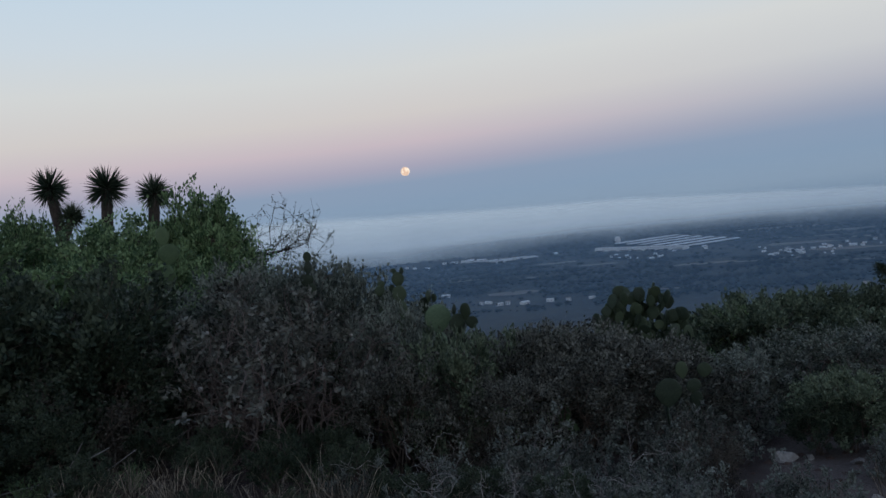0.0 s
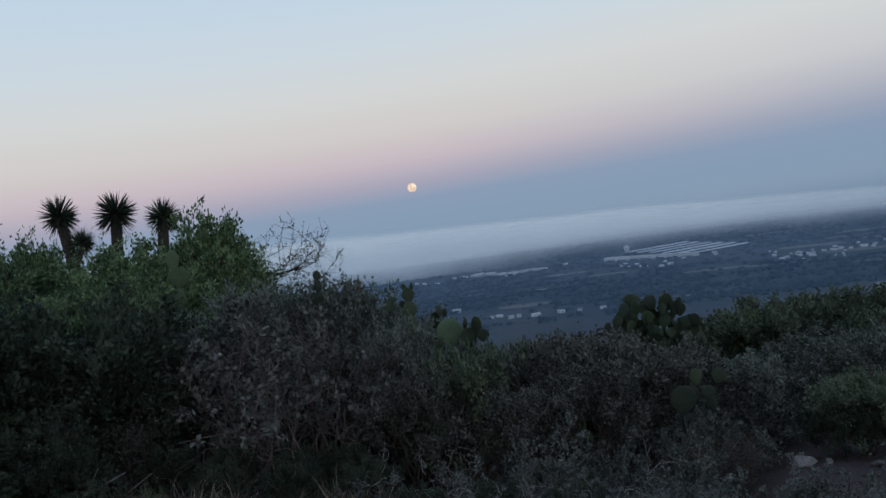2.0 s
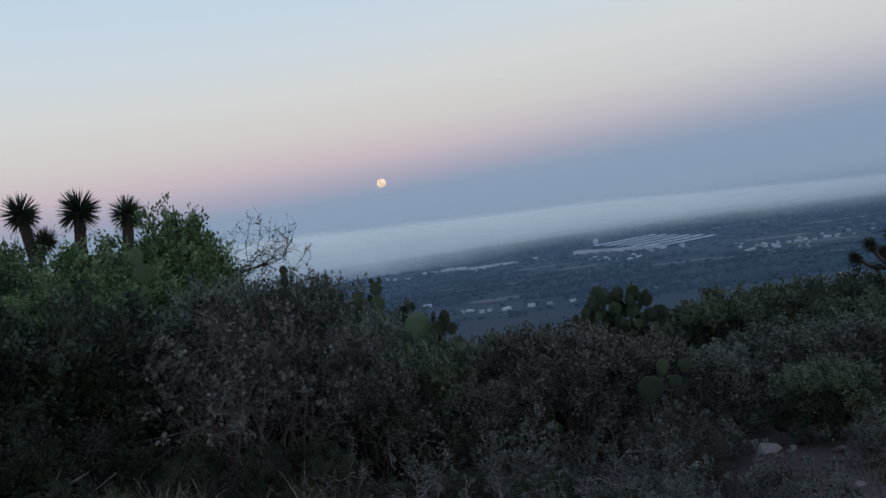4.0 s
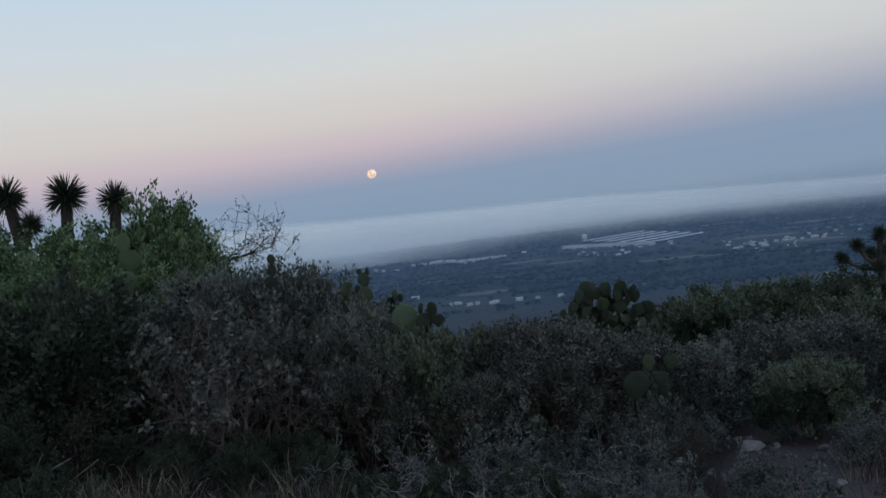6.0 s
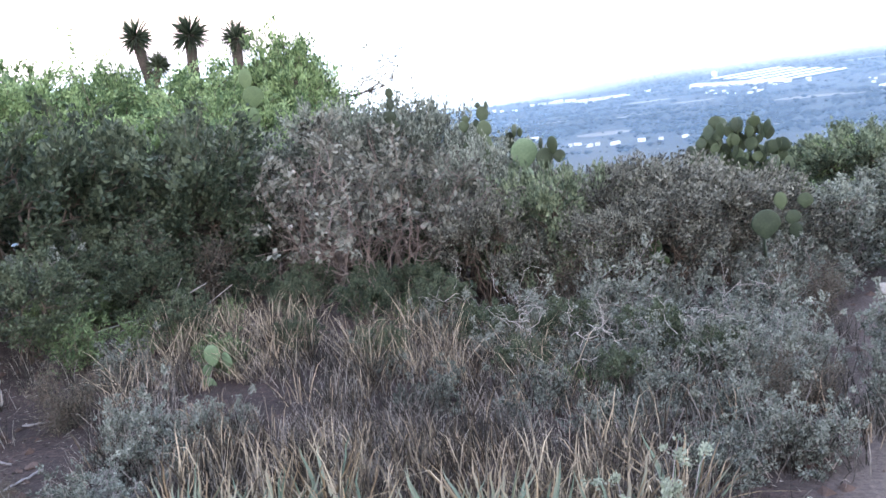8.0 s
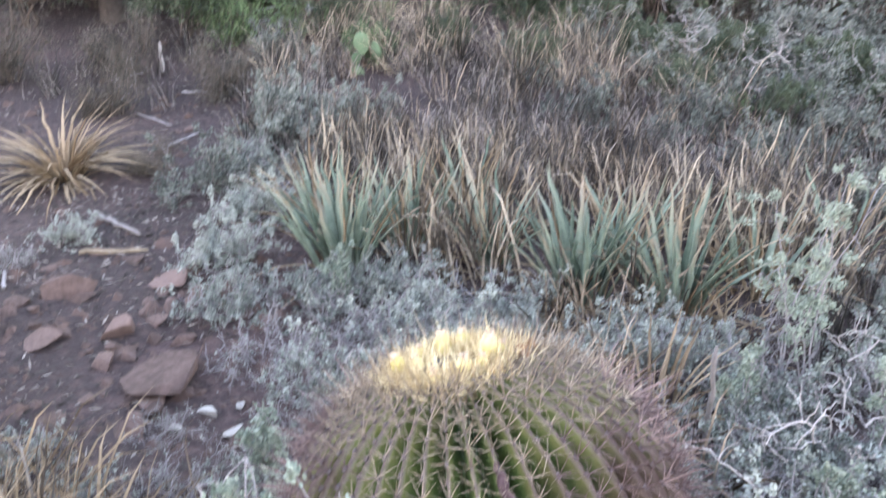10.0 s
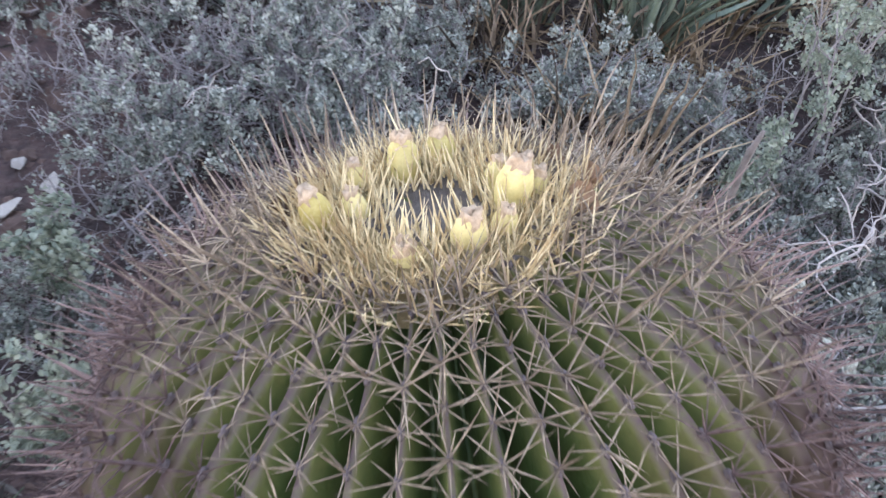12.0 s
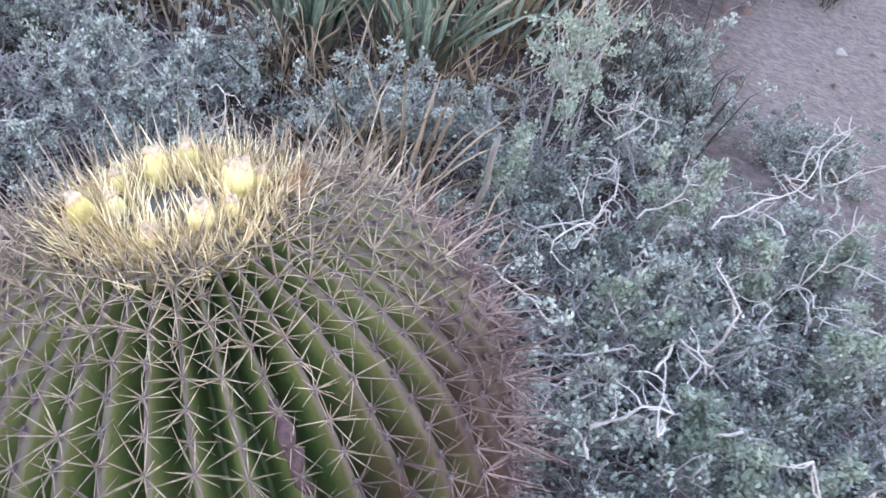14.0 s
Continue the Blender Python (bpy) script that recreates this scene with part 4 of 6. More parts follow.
    # shrivelled flowers left on the shoulder of the crown
    husk = [lathe(tip_prof, 9, 0.28, 30 + q).mesh("withered_flower", FLOWER_BROWN, False) for q in range(3)]
    for n, (ang, r, k) in enumerate([(-1.0, 0.128, 1.3), (-1.25, 0.135, 1.1), (-0.75, 0.13, 1.2), (-1.55, 0.132, 1.0), (2.6, 0.14, 1.5), (2.85, 0.15, 1.4), (3.3, 0.146, 1.2), (-2.3, 0.14, 1.1), (-0.4, 0.128, 1.0), (0.2, 0.13, 1.0)]):
        ob = part("withered_flower", husk[n % 3], None, root, "withered brown flower")
        ob.matrix_basis = pose(r * math.cos(ang), r * math.sin(ang), -0.038, 25 * math.sin(n), 25 * math.cos(n), n * 40) @ Matrix.Scale(k, 4)
    # corky scar along one rib
    at = inv @ Vector((0.168, 1.226, 0.969))
    rib_a = 2 * math.pi * round(math.atan2(at.y, at.x) / (2 * math.pi / RIBS)) / RIBS
    b = Buf()
    line, width = [], []
    for q in range(9):
        f = 0.30 + 0.11 * q / 8
        r, h = barrel_profile(f)
        line.append((( r - 0.004) * math.cos(rib_a) + 0.003 * math.sin(q * 2.1), (r - 0.004) * math.sin(rib_a) + 0.003 * math.cos(q * 1.7), h))
        width.append(0.003 + 0.006 * math.sin(math.pi * (q + 0.5) / 9) * (1 + 0.25 * math.sin(q * 2.7)))
    b.tube(line, width, 9)
    part("scar", b, SCAR, root, "corky purple-brown scar on a rib", True)
    return root


def cactus_skin():
    m = bpy.data.materials.new("cactus_skin")
    m.use_nodes = True
    nt = m.node_tree
    bsdf = nt.nodes["Principled BSDF"]
    co = nt.nodes.new("ShaderNodeTexCoord")
    sep = nt.nodes.new("ShaderNodeSeparateXYZ")
    link(nt, co.outputs["UV"], sep.inputs[0])
    f = math_node(nt, "FRACT", sep.outputs[0])
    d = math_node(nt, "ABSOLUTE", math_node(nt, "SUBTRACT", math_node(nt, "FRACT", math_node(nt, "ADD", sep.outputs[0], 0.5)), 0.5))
    n, n2 = nt.nodes.new("ShaderNodeTexNoise"), nt.nodes.new("ShaderNodeTexNoise")
    n.inputs["Scale"].default_value, n2.inputs["Scale"].default_value = 14, 120
    for q in (n, n2):
        link(nt, co.outputs["Object"], q.inputs["Vector"])
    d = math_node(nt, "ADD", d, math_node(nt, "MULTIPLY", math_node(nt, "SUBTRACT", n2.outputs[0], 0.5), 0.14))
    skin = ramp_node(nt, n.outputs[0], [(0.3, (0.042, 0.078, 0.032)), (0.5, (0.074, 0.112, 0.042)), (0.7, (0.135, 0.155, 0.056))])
    # furrow shade is put into the colour: flanks darken from crest to furrow
    flank_shade = ramp_node(nt, d, [(0.10, (0.20, 0.20, 0.070)), (0.24, (0.075, 0.125, 0.036)), (0.5, (0.014, 0.030, 0.013))])
    col = mix_col(nt, 0.55, skin, flank_shade)
    crest = ramp_node(nt, d, [(0.04, (1, 1, 1)), (0.10, (0, 0, 0))])
    col = mix_col(nt, math_node(nt, "MULTIPLY", crest, math_node(nt, "MULTIPLY", n2.outputs[0], 1.6, clamp=True)), col, (0.13, 0.09, 0.088))
    # corky brown skin low on the old body, plus painted shade on its sides
    low = nt.nodes.new("ShaderNodeTexNoise")
    low.inputs["Scale"].default_value = 7
    link(nt, co.outputs["Object"], low.inputs["Vector"])
    so = nt.nodes.new("ShaderNodeSeparateXYZ")
    link(nt, co.outputs["Object"], so.inputs[0])
    east = CACTUS.to_3x3().inverted() @ Vector((1, 0, 0))
    cork_shade = math_node(nt, "ADD", math_node(nt, "MULTIPLY", math_node(nt, "SUBTRACT", math_node(nt, "ADD", so.outputs[2], 0.18), math_node(nt, "ABSOLUTE", math_node(nt, "ADD", math_node(nt, "MULTIPLY", so.outputs[0], east.x * 0.5), math_node(nt, "MULTIPLY", so.outputs[1], east.y * 0.5)))), -5.0), math_node(nt, "MULTIPLY", math_node(nt, "SUBTRACT", low.outputs[0], 0.5), 3.0), clamp=True)
    col = mix_col(nt, math_node(nt, "MULTIPLY", cork_shade, 0.88), col, (0.046, 0.024, 0.022))
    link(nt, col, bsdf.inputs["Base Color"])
    bsdf.inputs["Roughness"].default_value = 0.5
    bsdf.inputs["Specular IOR Level"].default_value = 0.3
    b = nt.nodes.new("ShaderNodeBump")
    b.inputs["Strength"].default_value, b.inputs["Distance"].default_value = 0.25, 0.003
    link(nt, n2.outputs[0], b.inputs["Height"])
    link(nt, b.outputs[0], bsdf.inputs["Normal"])
    return m


build_cactus()

# ---- yuccas ----
def rosette(buf, rng, centre, axis, radius, count):
    """A ball of stiff narrow leaves."""
    axis = np.array(Vector(axis).normalized())
    d = unit(rng.normal(0, 1, (count, 3)))
    d = unit(d + axis * 0.10)
    n = len(d)
    side = unit(np.cross(d, rng.normal(0, 1, (n, 3))))
    ln = radius * rng.uniform(0.88, 1.04, (n, 1)) * (1 + 0.18 * np.abs(d @ axis))[:, None]
    c = np.array(centre)
    a, w = c + d * radius * 0.08, radius * 0.034
    v = np.stack([a - side * w * 0.6, a + side * w * 0.6, a + d * ln * 0.5 + side * w, a + d * ln * 0.5 - side * w, a + d * ln], 1)
    buf.many(v, [(0, 1, 2, 3), (3, 2, 4)])


def build_yucca(seed, foot, heads, label, girth=1.0):
    """heads: (x, y, z, radius) of each rosette in the world; the first tops the main trunk."""
    rng = np.random.default_rng(seed)
    root = thing("yucca", label, "yucca", "yuccas on the slope")
    gz = ground_height(*foot)
    root.location = (*foot, gz)
    f = np.array([0, 0, -0.1])
    for n, (x, y, z, r) in enumerate(heads):
        top = np.array([x - foot[0], y - foot[1], z - gz])
        if n == 0:
            main = np.array([f + (top - f) * s + np.array([0.10 * math.sin(s * 3 + seed), 0.05 * s, 0]) * (1 - s) for s in np.linspace(0, 1, 9)])
            b = Buf()
            b.tube(main, np.linspace(0.20, 0.12, 9) * girth, 10)
            part("trunk", b, BARK_DARK, root, smooth=True)
        else:
            start = main[6]
            arm = np.array([start, start + (top - start) * 0.6 + np.array([0, 0, -0.08]), top])
            b = Buf()
            b.tube(arm, [0.09 * girth, 0.085 * girth, 0.08 * girth], 8)
            part("limb", b, BARK_BROWN, root, smooth=True)
        b = Buf()
        axis = top - (main[-2] if n == 0 else main[6])
        rosette(b, rng, top, axis, r * 1.0, 330)
        part("leaf_rosette", b, LEAF_DARK, root)
        b = Buf()
        skirt_at = top + rng.normal(0, 0.03, (90, 3)) - unit(axis) * r * 0.3
        leaves(b, rng, skirt_at, np.tile(-unit(axis), (90, 1)) + rng.normal(0, 0.2, (90, 3)), r * 0.5, 0.012)
        part("dead_leaves", b, LEAF_DARK, root)
    return root


build_yucca(1, (-7.85, 20.0), [(-8.62, 20.0, 3.74, 0.46), (-8.18, 20.0, 3.04, 0.33)], "tall yucca with a leaning trunk and two spiky heads")
build_yucca(2, (-7.65, 20.0), [(-7.29, 20.0, 3.62, 0.50)], "tall yucca with one dense spiky head")
build_yucca(4, (-6.75, 20.0), [(-6.20, 20.0, 3.40, 0.42)], "slim yucca with one spiky head")
build_yucca(6, (10.2, 18.0), [(10.45, 18.0, 0.62, 0.19), (9.93, 18.0, 0.44, 0.18), (9.58, 18.0, 0.20, 0.17), (10.27, 18.1, 0.24, 0.16), (10.60, 18.0, 0.28, 0.17), (10.33, 17.9, -0.08, 0.17)], "low branching yucca with several small spiky heads", 0.5)

# ---- trees and tall shrubs ----
green = bushy("green_tree", 31, "dense small-leaved green thorn tree among the scrub", "tree", LEAF_GREEN, BARK_BROWN, 6, 3.45, 2.9, 0.6, 200, 85, 0.095, 0.029, 0.05, "green trees on the slope", 0.042)
set_out(green, [(-4.2, 16.0, 0, 0.74, 1.16), (-9.0, 18.3, 80, 1.0, 1.14), (-10.4, 17.0, 150, 1.1, 1.15), (-7.0, 16.6, 200, 0.8, 0.84), (-5.6, 15.6, 260, 0.86, 0.98), (-6.9, 14.2, 300, 0.75, 0.72), (-3.5, 14.2, 40, 0.66, 0.70), (-2.4, 15.2, 120, 0.5, 0.55), (-9.2, 13.5, 10, 0.8), (-4.9, 12.6, 170, 0.74), (-6.4, 17.8, 20, 0.98, 1.08), (-8.5, 15.6, 60, 0.8, 0.95), (-9.7, 15.2, 200, 1.0, 1.1), (-4.7, 14.6, 300, 0.7, 0.85), (-11.8, 16.4, 250, 1.1), (-3.85, 15.7, 100, 0.6, 1.08), (-7.85, 17.0, 20, 0.5, 1.13)])
airy = shrub("green_sapling", 43, "slender leafy green sapling rising over the scrub", "tree", LEAF_GREEN, BARK_BROWN, 9, 3.6, 0.34, 0.022, 5200, 0.075, 0.022, 5, 6, 0.12, 0.05, 0.06, "green saplings on the slope", low=1.6)
set_out(airy, [(-7.9, 16.8, 0, 1.36), (-8.5, 17.4, 90, 1.26), (-5.7, 16.8, 200, 1.22), (-6.1, 17.2, 300, 1.24), (-3.9, 15.6, 140, 1.1), (-4.2, 16.2, 250, 1.14), (-2.9, 14.0, 60, 0.8)])
bright = bushy("green_bush", 32, "round green leafy bush on the slope", "bush", LEAF_GREEN, BARK_BROWN, 6, 1.75, 1.9, 0.22, 110, 75, 0.072, 0.022, 0.024, "green bushes on the slope")
set_out(bright, [(3.3, 12.9, 0, 0.8, 0.72), (4.0, 13.0, 90, 0.7, 0.62), (2.7, 12.8, 200, 0.7, 0.66), (-3.1, 11.6, 30, 1.05), (-5.2, 10.9, 200, 1.05), (1.1, 9.55, 20, 0.55), (5.6, 16.5, 70, 1.0), (-3.7, 13.0, 70, 1.1), (-2.0, 13.0, 190, 1.0), (-0.8, 11.2, 300, 0.8)])
dark = bushy("dark_bush", 33, "dark dense evergreen bush on the slope", "bush", LEAF_DARK, BARK_BROWN, 6, 1.75, 2.2, 0.15, 115, 85, 0.068, 0.021, 0.024, "dark bushes on the slope")
set_out(dark, [(-3.6, 9.3, 0, 1.15), (-5.0, 8.6, 60, 1.2), (-6.6, 9.6, 120, 1.3), (-4.6, 10.9, 180, 1.25), (-8.2, 11.0, 45, 1.3), (-0.9, 12.6, 75, 0.95), (-3.9, 6.6, 200, 0.55), (-5.6, 6.6, 250, 0.75), (-3.6, 7.9, 20, 0.5), (-4.3, 8.4, 220, 0.55), (-1.5, 10.35, 130, 0.8), (-2.6, 10.3, 30, 0.85), (-0.5, 10.2, 250, 0.75), (-3.2, 9.0, 300, 0.8), (0.35, 9.5, 60, 0.45), (5.9, 16.4, 60, 1.1, 1.0), (7.0, 17.0, 200, 1.2, 1.1), (8.8, 17.2, 20, 1.3, 1.22), (10.2, 17.4, 120, 1.3, 1.25), (4.6, 9.9, 0, 0.42), (5.4, 10.2, 90, 0.42), (-1.2, 7.4, 30, 0.28), (-0.55, 7.7, 90, 0.3), (-1.9, 7.7, 150, 0.26), (-0.1, 7.1, 200, 0.28), (0.55, 7.3, 260, 0.3), (1.2, 6.9, 320, 0.3), (-2.7, 6.9, 10, 0.3), (-1.95, 8.35, 70, 0.27), (-1.35, 8.4, 130, 0.24), (-0.85, 8.35, 190, 0.28), (-2.5, 8.2, 240, 0.3), (-3.3, 7.7, 300, 0.4), (0.2, 6.2, 20, 0.22), (-0.9, 6.4, 80, 0.22), (0.9, 5.8, 140, 0.22), (-1.6, 6.6, 200, 0.2), (1.6, 6.2, 250, 0.25)])
olive = bushy("olive_bush", 39, "grey-green dense bush on the slope", "bush", LEAF_OLIVE, BARK_BROWN, 6, 1.75, 2.2, 0.15, 115, 75, 0.068, 0.022, 0.024, "olive bushes on the slope")
set_out(olive, [(7.4, 18.2, 240, 1.3, 1.32), (9.0, 18.4, 300, 1.3, 1.38), (11.2, 18.6, 30, 1.3, 1.4), (6.0, 16.2, 90, 1.15, 1.2), (8.2, 15.5, 150, 1.05), (10.2, 15.4, 200, 1.1), (1.3, 13.2, 270, 0.9), (0.2, 13.6, 330, 0.95), (2.2, 15.5, 15, 0.9), (5.0, 10.0, 75, 0.62), (12.5, 16.5, 45, 1.1), (7.6, 11.2, 140, 0.75), (0.3, 9.3, 100, 0.6, 1.0), (0.85, 10.5, 160, 0.75, 0.95)])
twiggy = shrub("twiggy_bush", 34, "large twiggy brown-stemmed bush with sparse grey leaves", "bush", LEAF_MAUVE, BARK_ROSY, 34, 2.15, 0.80, 0.0125, 6800, 0.066, 0.020, 6, 7, 0.24, 0.028, 0.05, "twiggy bushes", low=1.1, cap=1.9, base=0.6, tufts=620)
set_out(twiggy, [(-1.55, 9.1, 0, 1.04), (-2.75, 10.0, 120, 0.86)])
grey = shrub("grey_bush", 35, "grey-leaved low desert bush on the slope", "bush", LEAF_GREY, BARK_GREY, 12, 1.15, 1.1, 0.013, 5000, 0.050, 0.016, 5, 6, 0.25, 0.026, 0.03, "grey bushes on the slope", low=0.05, tufts=330)
set_out(grey, [(5.2, 12.0, 0, 1.25), (6.4, 12.6, 70, 1.2), (4.0, 11.4, 140, 1.1), (8.4, 13.2, 30, 1.2), (2.4, 11.2, 210, 0.95), (3.2, 9.8, 280, 0.75), (1.2, 10.6, 350, 0.95), (1.0, 8.2, 60, 0.75), (2.2, 7.6, 130, 0.7), (0.2, 7.4, 200, 0.62), (3.1, 6.6, 300, 0.6),
               (-4.4, 7.6, 90, 0.8), (1.7, 6.1, 240, 0.55), (2.5, 5.2, 10, 0.5), (0.5, 6.2, 100, 0.42), (1.5, 4.6, 180, 0.42), (-0.9, 6.4, 250, 0.36), (4.8, 8.4, 40, 0.6), (6.2, 9.4, 70, 0.8), (7.0, 7.8, 200, 0.7), (-6.2, 7.4, 20, 0.9), (-1.7, 5.0, 20, 0.34), (3.3, 12.4, 0, 0.9), (0.9, 7.0, 220, 0.5), (1.7, 8.6, 300, 0.62), (2.6, 9.2, 40, 0.62), (3.9, 12.9, 10, 1.0), (2.9, 6.0, 70, 0.5), (1.9, 6.9, 30, 0.55), (-2.9, 6.2, 60, 0.4), (9.6, 12.0, 50, 1.1), (8.6, 10.4, 10, 0.9), (0.75, 5.0, 0, 0.38), (1.1, 5.6, 60, 0.45), (1.4, 5.2, 120, 0.42), (0.3, 5.5, 200, 0.4), (1.8, 5.9, 300, 0.5), (1.2, 4.3, 20, 0.36), (1.75, 4.6, 90, 0.4), (-0.4, 5.6, 150, 0.36), (0.0, 6.8, 10, 0.45), (2.2, 6.4, 60, 0.5), (1.0, 6.5, 140, 0.5), (-1.9, 4.5, 30, 0.4), (-2.2, 4.9, 80, 0.42), (-2.0, 3.7, 200, 0.34), (-0.6, 7.3, 10, 0.4)])
for x, y, z, r in [(-2.2, 8.82, 0.70, 0.03), (-0.82, 9.0, 0.52, 0.034), (-1.5, 8.5, 1.0, 0.018), (-0.6, 8.9, 1.1, 0.02), (-2.0, 8.6, 1.3, 0.02)]:
    bm = bmesh.new()
    bmesh.ops.create_icosphere(bm, subdivisions=2, radius=r)
    for v in bm.verts:
        v.co *= 1 + 0.25 * noise.noise(v.co * 60)
    me = bpy.data.meshes.new("seed_head")
    bm.to_mesh(me)
    bm.free()
    me.materials.append(PALE_STONE)
    part("seed_head", me, None, twiggy, "pale dry seed head").matrix_basis = twiggy.matrix_basis.inverted() @ Matrix.Translation((x, y, z))
sage = bushy("sage_bush", 37, "dense grey-leaved bush on the slope", "bush", LEAF_SAGE, BARK_ROSY, 8, 1.75, 1.9, 0.3, 120, 70, 0.056, 0.017, 0.02, "sage bushes on the slope")
set_out(sage, [(-1.35, 10.9, 10, 1.0, 1.28), (-0.75, 11.0, 200, 0.9, 1.3), (0.0, 10.7, 310, 0.7, 1.18), (-2.1, 11.0, 260, 0.95, 1.3), (-0.38, 9.85, 90, 0.6, 1.08), (0.0, 9.6, 30, 0.5, 0.95), (0.3, 9.5, 200, 0.35, 0.62), (0.75, 11.3, 120, 0.75, 0.8), (-2.3, 11.4, 50, 1.1, 1.2), (5.4, 12.2, 90, 0.95, 0.85), (6.7, 12.8, 30, 0.95, 0.85), (4.3, 11.8, 0, 0.8, 0.7), (8.5, 13.0, 200, 1.0, 0.85), (-3.3, 10.0, 140, 1.0, 1.1), (3.0, 11.0, 60, 0.6, 0.55)])
mauve = bushy("dusty_bush", 41, "dense brownish-grey bush on the slope", "bush", LEAF_MAUVE, BARK_BROWN, 8, 1.75, 1.9, 0.3, 120, 70, 0.056, 0.017, 0.02, "dusty bushes on the slope")
set_out(mauve, [(1.4, 10.3, 0, 0.95, 0.99), (2.0, 10.6, 80, 0.95, 0.95), (2.6, 10.8, 160, 0.9, 0.90), (3.2, 11.4, 60, 0.9, 0.8), (1.0, 9.0, 250, 0.6, 0.7), (-0.2, 8.9, 20, 0.6, 0.75), (1.7, 9.4, 300, 0.8, 0.8)])
brown = shrub("brown_bush", 36, "dry brownish bush on the slope", "bush", LEAF_BROWN, BARK_BROWN, 12, 1.2, 1.1, 0.013, 6000, 0.036, 0.012, 5, 6, 0.25, 0.08, 0.03, "brown bushes on the slope")
set_out(brown, [(0.9, 9.4, 0, 0.95), (1.9, 12.6, 70, 1.1), (2.9, 8.4, 140, 0.6), (-3.2, 8.4, 200, 0.9), (-5.4, 7.4, 260, 0.95), (7.0, 10.4, 20, 0.9), (1.9, 5.4, 90, 0.42), (0.4, 8.6, 10, 0.62), (-7.3, 8.3, 100, 1.1), (3.6, 4.9, 10, 0.4), (-3.4, 4.8, 80, 0.36), (-3.9, 5.6, 10, 0.5), (-2.9, 5.4, 150, 0.4), (-4.6, 5.2, 100, 0.5), (-2.5, 3.9, 40, 0.22)])

broom = shrub("broom_shrub", 38, "upright green shrub of thin leafy stems", "shrub", LEAF_BROOM, BARK_BROWN, 22, 0.62, 0.45, 0.004, 2600, 0.06, 0.007, 4, 4, 0.10, 0.012, 0.12, "green broom shrubs in the grass", base=0.16)
set_out(broom, [(-3.4, 6.5, 0, 0.85), (-3.05, 6.8, 70, 0.7), (-2.75, 7.0, 140, 0.55), (-2.12, 6.25, 200, 0.65), (-1.25, 7.75, 250, 0.5), (-0.85, 7.6, 20, 0.5), (-4.0, 7.0, 100, 0.9), (-3.8, 7.6, 300, 0.8), (-0.35, 7.5, 60, 0.45), (-2.5, 7.5, 10, 0.5), (0.55, 6.0, 130, 0.4)])


def build_bare_tree():
    root = thing("bare_tree", "thin crooked tree with few leaves", "tree")
    rng = np.random.default_rng(8)
    wood, fol = Buf(), Buf()
    limbs = []
    base = np.array([0.0, 0, 0])
    trunk = np.array([base, (-0.05, 0, 1.2), (0.0, 0, 2.2), (0.15, 0, 2.85)])
    wood.tube(trunk, [0.06, 0.05, 0.04, 0.03], 7)
    pts = []
    for ex, ey, ez in [(1.5, 0, 0.72), (1.75, 0.2, 0.5), (0.75, 0, 1.35), (1.15, -0.3, 1.15), (1.35, 0.3, 0.95), (0.45, 0.2, 1.2), (0.2, -0.2, 0.95), (1.0, 0.1, 0.45), (-0.3, 0.1, 0.9), (0.95, 0.3, 1.35), (1.6, -0.2, 0.9)]:
        start = trunk[rng.integers(2, 4)]
        end = np.array([0.1 + ex * 1.12, ey, 2.85 + ez * 0.75])
        bow = np.array([0.25 * ex, 0, -0.12])
        limb = np.array([start + (end - start) * t + bow * math.sin(math.pi * t) + rng.normal(0, 0.035, 3) * (0 < t) for t in np.linspace(0, 1, 9)])
        b = Buf()
        limbs.append(b)
        b.tube(limb, np.linspace(0.014, 0.004, 9), 5)
        for _ in range(24):
            q = rng.integers(2, 9)
            tw, _ = wander(rng, limb[q], unit(limb[q] - limb[q - 1] + rng.normal(0, 0.6, 3)), rng.uniform(0.25, 0.6), 5, 0.3, 0.04)
            b.tube(tw, np.linspace(0.0045, 0.002, 6), 4)
            pts.append(tw[1:])
    pts = np.concatenate(pts)
    pick = rng.integers(0, len(pts), 900)
    leaves(fol, rng, pts[pick] + rng.normal(0, 0.012, (900, 3)), rng.normal(0, 1, (900, 3)) + np.array([0, 0, 0.8]), 0.05, 0.014)
    part("trunk", wood, BARK_BROWN, root, smooth=True)
    for b in limbs:
        part("limb", b, BARK_DARK, root, smooth=True)
    part("foliage", fol, LEAF_DARK, root)
    root.location = (-4.0, 18.0, ground_height(-4.0, 18.0))


build_bare_tree()


# ---- prickly pears ----
def pad_mesh(seed, w=0.5, h=0.62, t=0.07):
    """A rounded cactus pad standing on its foot, one unit tall about."""
    bm = bmesh.new()
    bmesh.ops.create_uvsphere(bm, u_segments=18, v_segments=10, radius=1.0)
    for v in bm.verts:
        z = (v.co.z + 1) / 2
        narrow = 0.45 + 0.55 * min(1, z / 0.45) ** 0.7
        v.co = Vector((v.co.x * w * narrow, v.co.y * t * narrow, z * h * 2))
        v.co.y += 0.03 * noise.noise((v.co.x * 2, v.co.z * 2, seed))
    me = bpy.data.meshes.new("pad")
    bm.to_mesh(me)
    bm.free()
    me.materials.append(PAD_GREEN)
    me.polygons.foreach_set("use_smooth", [True] * len(me.polygons))
    return me


PADS = [pad_mesh(k, *d) for k, d in enumerate([(0.5, 0.5, 0.07), (0.42, 0.56, 0.06), (0.54, 0.5, 0.08)])]


